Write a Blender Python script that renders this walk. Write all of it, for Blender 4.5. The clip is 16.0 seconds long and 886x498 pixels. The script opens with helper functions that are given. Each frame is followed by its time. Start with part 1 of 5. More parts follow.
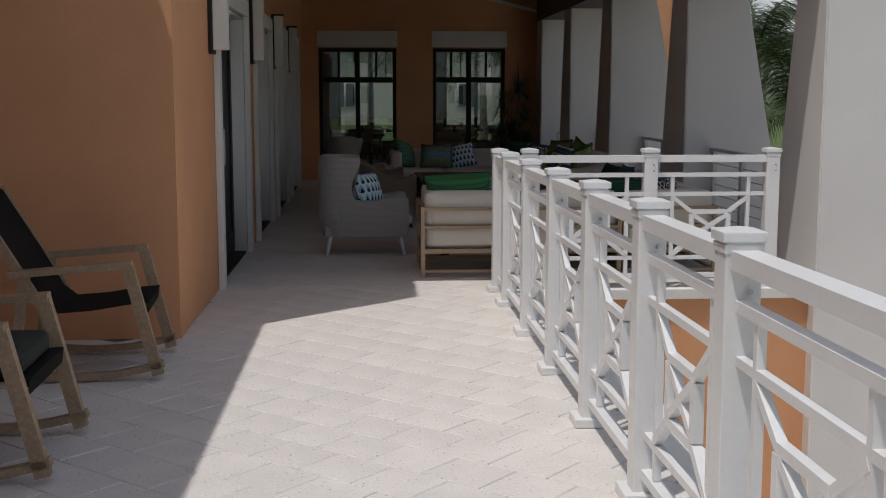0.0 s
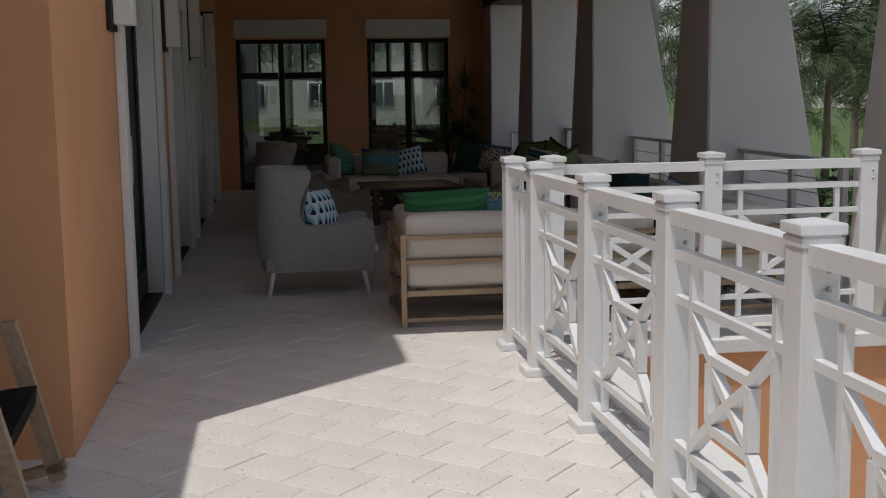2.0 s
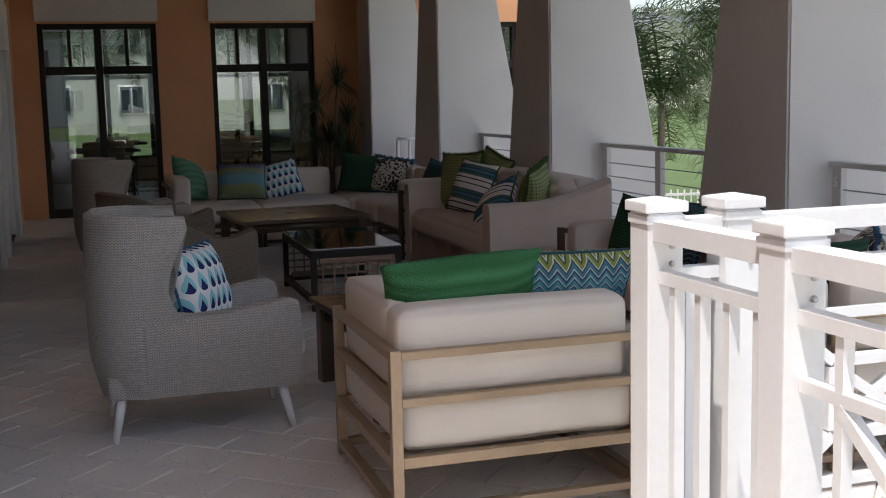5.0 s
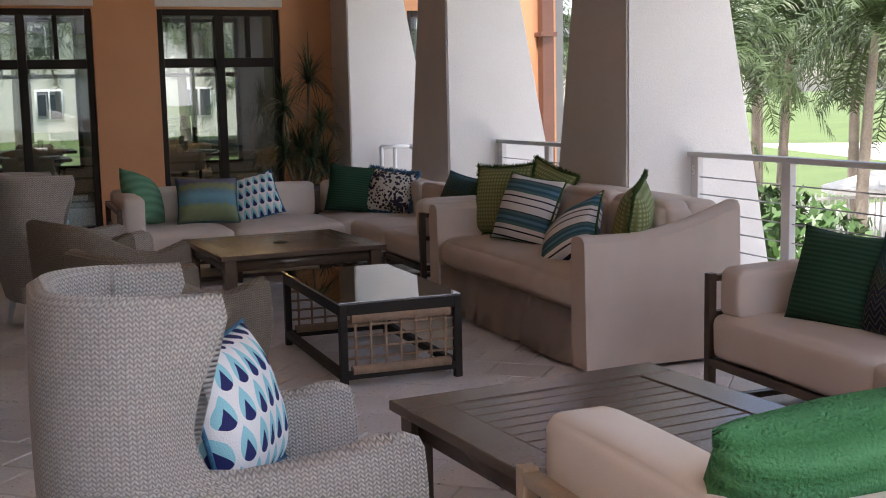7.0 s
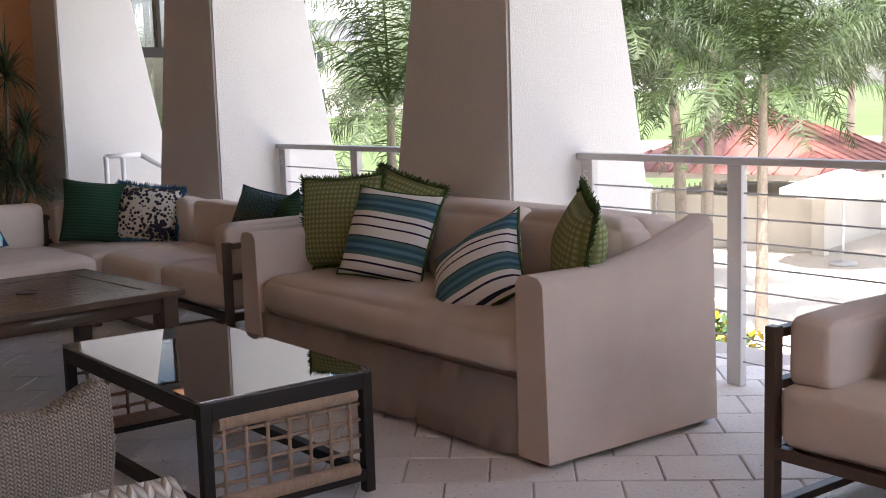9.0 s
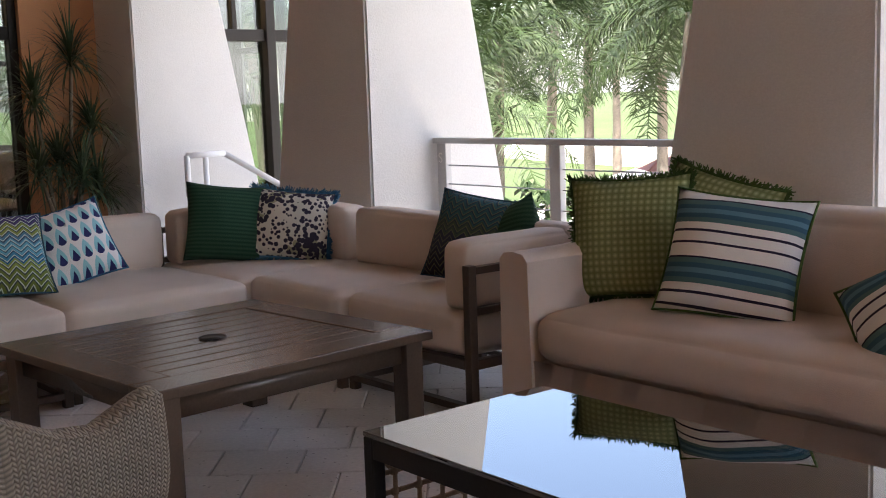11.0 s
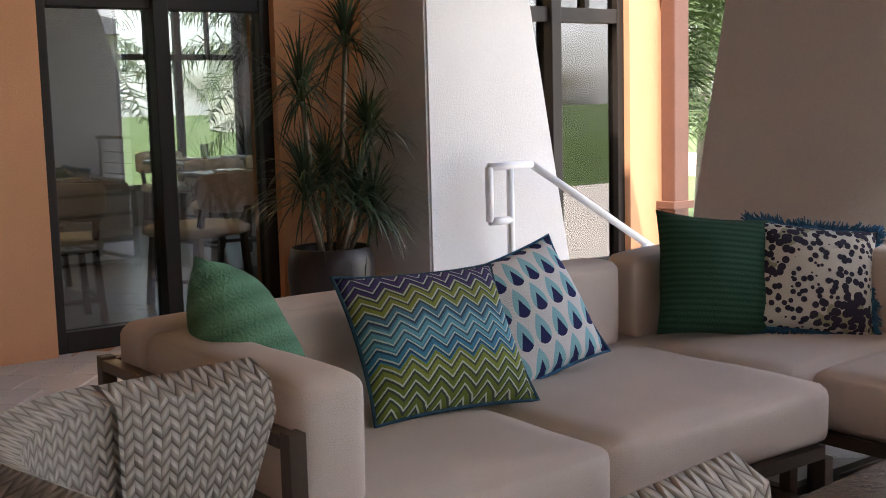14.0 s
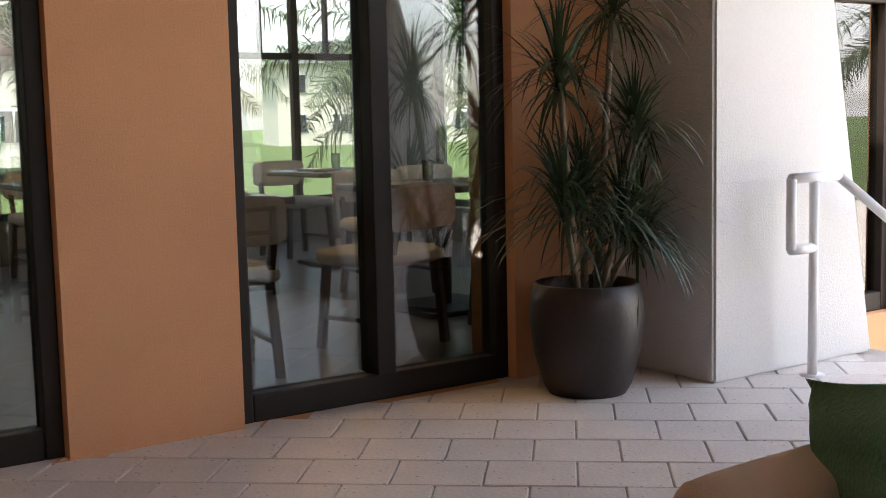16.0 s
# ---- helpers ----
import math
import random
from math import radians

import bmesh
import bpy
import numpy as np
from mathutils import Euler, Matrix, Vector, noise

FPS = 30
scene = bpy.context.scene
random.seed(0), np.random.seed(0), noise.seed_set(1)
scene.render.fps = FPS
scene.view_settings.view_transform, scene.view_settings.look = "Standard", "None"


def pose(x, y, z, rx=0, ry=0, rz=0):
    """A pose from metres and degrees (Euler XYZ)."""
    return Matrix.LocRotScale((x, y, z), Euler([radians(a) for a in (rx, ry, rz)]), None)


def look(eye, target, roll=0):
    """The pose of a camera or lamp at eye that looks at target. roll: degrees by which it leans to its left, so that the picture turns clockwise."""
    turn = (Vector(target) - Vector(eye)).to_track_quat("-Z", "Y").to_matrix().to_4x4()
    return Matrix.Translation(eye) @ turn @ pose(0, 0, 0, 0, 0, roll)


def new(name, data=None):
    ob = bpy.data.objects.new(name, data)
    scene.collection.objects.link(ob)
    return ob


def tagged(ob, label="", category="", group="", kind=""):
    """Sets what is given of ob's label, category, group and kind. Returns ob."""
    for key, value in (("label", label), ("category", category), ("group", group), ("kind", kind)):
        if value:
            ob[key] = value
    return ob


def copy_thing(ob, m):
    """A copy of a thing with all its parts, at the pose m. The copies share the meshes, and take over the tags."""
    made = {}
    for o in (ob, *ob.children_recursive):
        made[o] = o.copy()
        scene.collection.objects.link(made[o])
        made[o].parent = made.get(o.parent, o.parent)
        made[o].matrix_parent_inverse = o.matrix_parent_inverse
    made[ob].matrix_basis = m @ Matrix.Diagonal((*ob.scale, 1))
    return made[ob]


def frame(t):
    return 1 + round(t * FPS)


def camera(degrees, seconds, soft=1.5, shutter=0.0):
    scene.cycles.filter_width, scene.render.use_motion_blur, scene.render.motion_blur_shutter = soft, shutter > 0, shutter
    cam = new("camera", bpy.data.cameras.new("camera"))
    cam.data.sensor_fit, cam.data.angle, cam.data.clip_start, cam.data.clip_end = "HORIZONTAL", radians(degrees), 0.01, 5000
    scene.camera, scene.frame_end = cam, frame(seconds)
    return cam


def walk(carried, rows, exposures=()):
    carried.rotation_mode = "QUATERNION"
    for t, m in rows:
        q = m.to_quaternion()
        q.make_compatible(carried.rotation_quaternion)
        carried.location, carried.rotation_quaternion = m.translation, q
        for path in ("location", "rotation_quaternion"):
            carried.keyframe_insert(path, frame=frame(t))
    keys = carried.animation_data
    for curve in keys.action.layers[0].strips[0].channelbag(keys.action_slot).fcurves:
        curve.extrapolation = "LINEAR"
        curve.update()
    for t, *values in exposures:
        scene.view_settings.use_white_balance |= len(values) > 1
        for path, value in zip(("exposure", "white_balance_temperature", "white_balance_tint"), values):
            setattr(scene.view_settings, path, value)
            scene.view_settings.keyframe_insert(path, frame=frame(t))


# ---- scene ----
cam = camera(41.7, 16.0, soft=1.0)
PATH = [
    (0, (0.42, -0.416, 1.451), (0.541, 1.563, 1.184), 0.0),
    (0.5, (0.332, 0.063, 1.45), (0.456, 2.041, 1.182), -0.2),
    (1, (0.251, 0.667, 1.43), (0.393, 2.643, 1.16), -0.5),
    (1.5, (0.144, 1.263, 1.421), (0.33, 3.236, 1.153), -0.5),
    (2, (0.102, 1.896, 1.395), (0.378, 3.858, 1.127), -0.8),
    (2.5, (0.026, 2.445, 1.387), (0.358, 4.399, 1.118), -0.7),
    (3, (-0.033, 3.072, 1.368), (0.371, 5.012, 1.099), -0.8),
    (3.5, (-0.052, 3.628, 1.352), (0.39, 5.56, 1.083), -0.8),
    (4, (-0.067, 4.242, 1.326), (0.427, 6.162, 1.06), -1.1),
    (4.5, (-0.028, 4.803, 1.329), (0.521, 6.708, 1.06), -1.2),
    (5, (-0.04, 5.354, 1.326), (0.541, 7.249, 1.059), -1.3),
    (5.2, (-0.033, 5.582, 1.316), (0.556, 7.475, 1.052), -1.1),
    (7.5, (-0.111, 8.02, 1.243), (0.717, 9.823, 0.988), -1.6),
    (8, (-0.054, 8.524, 1.214), (0.955, 10.231, 0.955), -1.9),
    (10.3, (-0.207, 10.624, 1.207), (1.054, 12.154, 0.943), -1.8),
    (10.5, (-0.21, 10.821, 1.194), (1.054, 12.348, 0.929), -1.9),
    (11, (-0.244, 11.279, 1.146), (1.017, 12.809, 0.885), -1.9),
    (11.5, (-0.264, 11.747, 1.107), (0.993, 13.282, 0.855), -1.6),
    (12, (-0.228, 12.264, 1.082), (1.016, 13.811, 0.838), -1.0),
    (12.5, (-0.226, 12.712, 1.05), (0.997, 14.277, 0.821), -0.6),
    (13, (-0.279, 13.045, 1.108), (0.934, 14.616, 0.861), -1.2),
    (13.5, (-0.342, 13.471, 1.117), (0.867, 15.045, 0.869), -0.9),
    (14, (-0.307, 13.867, 1.113), (0.886, 15.454, 0.87), -1.5),
    (14.5, (-0.273, 14.22, 1.168), (0.905, 15.817, 0.916), -1.5),
    (15, (-0.29, 14.645, 1.165), (0.855, 16.266, 0.919), -1.5),
    (15.5, (-0.273, 15.066, 1.049), (0.866, 16.695, 0.831), -1.6),
    (16, (-0.242, 15.535, 1.043), (0.894, 17.167, 0.829), -1.3),
]
walk(cam, [(t, look(eye, target, roll)) for t, eye, target, roll in PATH],
     exposures=[(0.0, -1.0, 6500, 10), (2.5, -0.85, 6500, 10), (3.5, -0.5, 6500, 10), (5.0, 0.3, 6450, 11), (7.5, 1.7, 6700, 16), (8.0, 1.8, 6700, 16), (10.5, 2.0, 6750, 16), (12.5, 2.1, 6800, 16), (14.5, 2.2, 6900, 15), (16.0, 2.35, 7000, 15)])

# ---- world, sun ----
SUN_EL, SUN_AZ = 70.5, 227.3      # azimuth clockwise from +y
world = bpy.data.worlds.new("sky")
scene.world = world
world.use_nodes = True
wn = world.node_tree
sky = wn.nodes.new("ShaderNodeTexSky")
sky.sky_type = "NISHITA"
sky.sun_disc = False
sky.sun_elevation, sky.sun_rotation = radians(SUN_EL), radians(SUN_AZ)
sky.air_density, sky.dust_density = 1.0, 2.0
wtc = wn.nodes.new("ShaderNodeTexCoord")
wmap = wn.nodes.new("ShaderNodeMapping")
wmap.inputs["Scale"].default_value = (1.0, 1.0, 2.4)
wnoise = wn.nodes.new("ShaderNodeTexNoise")
wnoise.inputs["Scale"].default_value = 2.2
wnoise.inputs["Detail"].default_value = 7
wramp = wn.nodes.new("ShaderNodeValToRGB")
wramp.color_ramp.elements[0].position, wramp.color_ramp.elements[1].position = 0.47, 0.66
wmix = wn.nodes.new("ShaderNodeMixRGB")
wmix.inputs[2].default_value = (11.0, 11.4, 12.0, 1)
wbg = wn.nodes["Background"]
wn.links.new(wtc.outputs["Generated"], wmap.inputs["Vector"])
wn.links.new(wmap.outputs["Vector"], wnoise.inputs["Vector"])
wn.links.new(wnoise.outputs["Fac"], wramp.inputs["Fac"])
wn.links.new(wramp.outputs["Color"], wmix.inputs["Fac"])
wn.links.new(sky.outputs["Color"], wmix.inputs[1])
wn.links.new(wmix.outputs["Color"], wbg.inputs["Color"])
wbg.inputs["Strength"].default_value = 0.15
sun = new("sun", bpy.data.lights.new("sun", "SUN"))
sun.data.energy, sun.data.angle, sun.data.color = 4.2, radians(0.5), (1.0, 0.965, 0.92)
ce, az = math.cos(radians(SUN_EL)), radians(SUN_AZ)
SUNV = Vector((ce * math.sin(az), ce * math.cos(az), math.sin(radians(SUN_EL))))
sun.matrix_world = look(SUNV * 50, (0, 0, 0))


# ---- materials ----
def mat(name, col, rough=0.6, metal=0.0, var=0.12, scale=6.0, fine=90.0, bump=0.15, col2=None, spec=0.5, coat=0.0):
    """Two scales of colour variation and a fine relief, in object coordinates."""
    m = bpy.data.materials.new(name)
    m.use_nodes = True
    nt = m.node_tree
    b = nt.nodes["Principled BSDF"]
    tc = nt.nodes.new("ShaderNodeTexCoord")
    n1 = nt.nodes.new("ShaderNodeTexNoise")
    n1.inputs["Scale"].default_value, n1.inputs["Detail"].default_value = scale, 5
    n2 = nt.nodes.new("ShaderNodeTexNoise")
    n2.inputs["Scale"].default_value, n2.inputs["Detail"].default_value = fine, 3
    nt.links.new(tc.outputs["Object"], n1.inputs["Vector"])
    nt.links.new(tc.outputs["Object"], n2.inputs["Vector"])
    add = nt.nodes.new("ShaderNodeMath")
    add.operation = "ADD"
    nt.links.new(n1.outputs["Fac"], add.inputs[0])
    nt.links.new(n2.outputs["Fac"], add.inputs[1])
    half = nt.nodes.new("ShaderNodeMath")
    half.operation = "MULTIPLY"
    half.inputs[1].default_value = 0.5
    nt.links.new(add.outputs[0], half.inputs[0])
    ramp = nt.nodes.new("ShaderNodeValToRGB")
    c2 = col2 or tuple(c * (1 + var) for c in col)
    ramp.color_ramp.elements[0].position, ramp.color_ramp.elements[1].position = 0.35, 0.65
    ramp.color_ramp.elements[0].color = (*[c * (1 - var) for c in col], 1)
    ramp.color_ramp.elements[1].color = (*c2, 1)
    nt.links.new(half.outputs[0], ramp.inputs["Fac"])
    nt.links.new(ramp.outputs["Color"], b.inputs["Base Color"])
    b.inputs["Roughness"].default_value, b.inputs["Metallic"].default_value = rough, metal
    b.inputs["Specular IOR Level"].default_value = spec
    b.inputs["Coat Weight"].default_value = coat
    if bump:
        bp = nt.nodes.new("ShaderNodeBump")
        bp.inputs["Strength"].default_value, bp.inputs["Distance"].default_value = bump, 0.01
        nt.links.new(n2.outputs["Fac"], bp.inputs["Height"])
        nt.links.new(bp.outputs["Normal"], b.inputs["Normal"])
    return m


def math_node(nt, op, a, b=None, c=None):
    n = nt.nodes.new("ShaderNodeMath")
    n.operation = op
    for i, v in enumerate((a, b, c)):
        if v is None:
            continue
        if isinstance(v, (int, float)):
            n.inputs[i].default_value = v
        else:
            nt.links.new(v, n.inputs[i])
    return n.outputs[0]


def pattern(name, build, rough=0.85, bump=0.3, fine=260.0):
    """A cloth whose colour comes from build(nt, x, z) in the cushion's own coordinates."""
    m = bpy.data.materials.new(name)
    m.use_nodes = True
    nt = m.node_tree
    b = nt.nodes["Principled BSDF"]
    tc = nt.nodes.new("ShaderNodeTexCoord")
    sep = nt.nodes.new("ShaderNodeSeparateXYZ")
    nt.links.new(tc.outputs["Object"], sep.inputs[0])
    out = build(nt, sep.outputs["X"], sep.outputs["Z"])
    nt.links.new(out, b.inputs["Base Color"])
    b.inputs["Roughness"].default_value = rough
    b.inputs["Specular IOR Level"].default_value = 0.15
    n2 = nt.nodes.new("ShaderNodeTexNoise")
    n2.inputs["Scale"].default_value = fine
    nt.links.new(tc.outputs["Object"], n2.inputs["Vector"])
    bp = nt.nodes.new("ShaderNodeBump")
    bp.inputs["Strength"].default_value, bp.inputs["Distance"].default_value = bump, 0.01
    nt.links.new(n2.outputs["Fac"], bp.inputs["Height"])
    nt.links.new(bp.outputs["Normal"], b.inputs["Normal"])
    return m


def bands(nt, fac, cols):
    """Colour steps: cols is [(position, colour)]."""
    r = nt.nodes.new("ShaderNodeValToRGB")
    r.color_ramp.interpolation = "CONSTANT"
    els = r.color_ramp.elements
    els[0].position, els[0].color = cols[0][0], (*cols[0][1], 1)
    els[1].position, els[1].color = cols[1][0], (*cols[1][1], 1)
    for p, c in cols[2:]:
        e = els.new(p)
        e.color = (*c, 1)
    nt.links.new(fac, r.inputs["Fac"])
    return r.outputs["Color"]


def mixc(nt, fac, a, b):
    n = nt.nodes.new("ShaderNodeMixRGB")
    nt.links.new(fac, n.inputs[0])
    for i, v in ((1, a), (2, b)):
        if isinstance(v, tuple):
            n.inputs[i].default_value = (*v, 1)
        else:
            nt.links.new(v, n.inputs[i])
    return n.outputs[0]


def chevron(cols, size=0.38, freq=16.0, amp=0.023, fine_line=(0.62, 0.70, 0.62)):
    def build(nt, x, z):
        tri = math_node(nt, "PINGPONG", math_node(nt, "MULTIPLY", x, freq), 0.5)
        zz = math_node(nt, "ADD", z, math_node(nt, "MULTIPLY", tri, amp * 2.6))
        fac = math_node(nt, "DIVIDE", zz, size * 1.1)
        base = bands(nt, fac, cols)
        line = math_node(nt, "FRACT", math_node(nt, "MULTIPLY", zz, 1 / 0.024))
        thin = math_node(nt, "LESS_THAN", line, 0.2)
        dark = math_node(nt, "GREATER_THAN", line, 0.72)
        c = mixc(nt, math_node(nt, "MULTIPLY", thin, 0.75), base, fine_line)
        return mixc(nt, math_node(nt, "MULTIPLY", dark, 0.7), c, (0.02, 0.03, 0.07))
    return build


def leaf(nt, x, z):
    """Rows of teardrops, half light blue and half navy, on white."""
    px, pz = 0.056, 0.082
    row = math_node(nt, "FLOOR", math_node(nt, "DIVIDE", z, pz))
    shift = math_node(nt, "MULTIPLY", math_node(nt, "MODULO", row, 2.0), 0.5)
    u = math_node(nt, "SUBTRACT", math_node(nt, "FRACT", math_node(nt, "ADD", math_node(nt, "DIVIDE", math_node(nt, "ADD", x, 5.0), px), shift)), 0.5)
    v = math_node(nt, "FRACT", math_node(nt, "DIVIDE", z, pz))
    w = math_node(nt, "MULTIPLY", math_node(nt, "SUBTRACT", 1.0, v), math_node(nt, "SQRT", v))
    au = math_node(nt, "ABSOLUTE", u)
    drop = math_node(nt, "LESS_THAN", au, math_node(nt, "MULTIPLY", w, 1.0))
    top = math_node(nt, "LESS_THAN", au, math_node(nt, "MULTIPLY", math_node(nt, "SUBTRACT", 0.62, v), 0.62))
    c = mixc(nt, drop, (0.80, 0.80, 0.80), (0.30, 0.62, 0.68))
    return mixc(nt, math_node(nt, "MULTIPLY", drop, top), c, (0.03, 0.035, 0.13))


def stripes(nt, x, z):
    f = math_node(nt, "FRACT", math_node(nt, "DIVIDE", z, 0.19))
    w, k, t, g, y = (0.78, 0.77, 0.76), (0.025, 0.025, 0.05), (0.045, 0.12, 0.17), (0.09, 0.18, 0.19), (0.11, 0.24, 0.31)
    return bands(nt, f, [(0.0, w), (0.10, k), (0.14, w), (0.30, k), (0.34, w), (0.46, g), (0.54, t), (0.62, y), (0.70, t), (0.78, g), (0.86, k), (0.89, w)])


def leopard(nt, x, z):
    v = nt.nodes.new("ShaderNodeTexVoronoi")
    v.inputs["Scale"].default_value = 44
    tc = nt.nodes.new("ShaderNodeTexCoord")
    nt.links.new(tc.outputs["Object"], v.inputs["Vector"])
    n = nt.nodes.new("ShaderNodeTexNoise")
    n.inputs["Scale"].default_value = 7
    nt.links.new(tc.outputs["Object"], n.inputs["Vector"])
    spot = math_node(nt, "LESS_THAN", v.outputs["Distance"], math_node(nt, "MULTIPLY", n.outputs["Fac"], 1.0))
    base = bands(nt, n.outputs["Fac"], [(0.0, (0.62, 0.58, 0.50)), (0.58, (0.34, 0.33, 0.22))])
    return mixc(nt, spot, base, (0.035, 0.03, 0.05))


def knit(c1, c2, pitch=0.017):
    def build(nt, x, z):
        f = math_node(nt, "PINGPONG", math_node(nt, "DIVIDE", z, pitch), 1.0)
        return mixc(nt, f, c1, c2)
    return build


def checks(c1, c2, p=0.014):
    def build(nt, x, z):
        a = math_node(nt, "PINGPONG", math_node(nt, "DIVIDE", x, p), 1.0)
        b = math_node(nt, "PINGPONG", math_node(nt, "DIVIDE", z, p), 1.0)
        return mixc(nt, math_node(nt, "MULTIPLY", a, b), c1, c2)
    return build


def weave(name, light, dark, px=0.022, pz=0.013):
    """Flat strands woven in a herringbone, with relief."""
    m = bpy.data.materials.new(name)
    m.use_nodes = True
    nt = m.node_tree
    b = nt.nodes["Principled BSDF"]
    uv = nt.nodes.new("ShaderNodeUVMap")
    sep = nt.nodes.new("ShaderNodeSeparateXYZ")
    nt.links.new(uv.outputs[0], sep.inputs[0])
    u, v = sep.outputs["X"], sep.outputs["Y"]
    zig = math_node(nt, "PINGPONG", math_node(nt, "DIVIDE", u, px), 1.0)
    f = math_node(nt, "PINGPONG", math_node(nt, "DIVIDE", math_node(nt, "ADD", v, math_node(nt, "MULTIPLY", zig, pz * 1.3)), pz), 1.0)
    edge = math_node(nt, "PINGPONG", math_node(nt, "DIVIDE", u, px * 0.5), 1.0)
    h = math_node(nt, "MULTIPLY", math_node(nt, "POWER", f, 0.5), math_node(nt, "POWER", math_node(nt, "ADD", edge, 0.12), 0.25))
    n = nt.nodes.new("ShaderNodeTexNoise")
    n.inputs["Scale"].default_value = 35
    tone = math_node(nt, "MULTIPLY", h, math_node(nt, "ADD", n.outputs["Fac"], 0.5))
    nt.links.new(mixc(nt, tone, dark, light), b.inputs["Base Color"])
    bp = nt.nodes.new("ShaderNodeBump")
    bp.inputs["Strength"].default_value, bp.inputs["Distance"].default_value = 0.8, 0.006
    nt.links.new(h, bp.inputs["Height"])
    nt.links.new(bp.outputs["Normal"], b.inputs["Normal"])
    b.inputs["Roughness"].default_value = 0.55
    return m


def glass_mat(name, tint=(1, 1, 1), gloss=0.12):
    m = bpy.data.materials.new(name)
    m.use_nodes = True
    nt = m.node_tree
    nt.nodes.remove(nt.nodes["Principled BSDF"])
    out = nt.nodes["Material Output"]
    tr = nt.nodes.new("ShaderNodeBsdfTransparent")
    tr.inputs["Color"].default_value = (*tint, 1)
    gl = nt.nodes.new("ShaderNodeBsdfGlossy")
    gl.inputs["Roughness"].default_value = 0.01
    fr = nt.nodes.new("ShaderNodeFresnel")
    fr.inputs["IOR"].default_value = 1.5
    ad = nt.nodes.new("ShaderNodeMath")
    ad.operation = "ADD"
    ad.use_clamp = True
    ad.inputs[1].default_value = gloss
    mx = nt.nodes.new("ShaderNodeMixShader")
    nt.links.new(fr.outputs[0], ad.inputs[0])
    nt.links.new(ad.outputs[0], mx.inputs[0])
    nt.links.new(tr.outputs[0], mx.inputs[1])
    nt.links.new(gl.outputs[0], mx.inputs[2])
    nt.links.new(mx.outputs[0], out.inputs["Surface"])
    return m


def tile_mat(name, col):
    m = mat(name, col, rough=0.62, var=0.10, scale=3.0, fine=70, bump=0.25)
    nt = m.node_tree
    b = nt.nodes["Principled BSDF"]
    src = b.inputs["Base Color"].links[0].from_socket
    oi = nt.nodes.new("ShaderNodeObjectInfo")
    ge = nt.nodes.new("ShaderNodeNewGeometry")
    r = math_node(nt, "ADD", oi.outputs["Random"], ge.outputs["Random Per Island"])
    k = math_node(nt, "ADD", math_node(nt, "MULTIPLY", math_node(nt, "FRACT", r), 0.07), 0.955)
    hsv = nt.nodes.new("ShaderNodeHueSaturation")
    nt.links.new(src, hsv.inputs["Color"])
    nt.links.new(k, hsv.inputs["Value"])
    v = nt.nodes.new("ShaderNodeTexVoronoi")
    v.inputs["Scale"].default_value = 34
    ge2 = nt.nodes.new("ShaderNodeNewGeometry")
    nt.links.new(ge2.outputs["Position"], v.inputs["Vector"])
    pit = math_node(nt, "LESS_THAN", v.outputs["Distance"], 0.15)
    sv = nt.nodes.new("ShaderNodeSeparateColor")
    nt.links.new(v.outputs["Color"], sv.inputs[0])
    pit = math_node(nt, "MULTIPLY", pit, math_node(nt, "GREATER_THAN", sv.outputs[0], 0.62))
    c = mixc(nt, math_node(nt, "MULTIPLY", pit, 0.6), hsv.outputs["Color"], (0.20, 0.17, 0.14))
    nt.links.new(c, b.inputs["Base Color"])
    return m


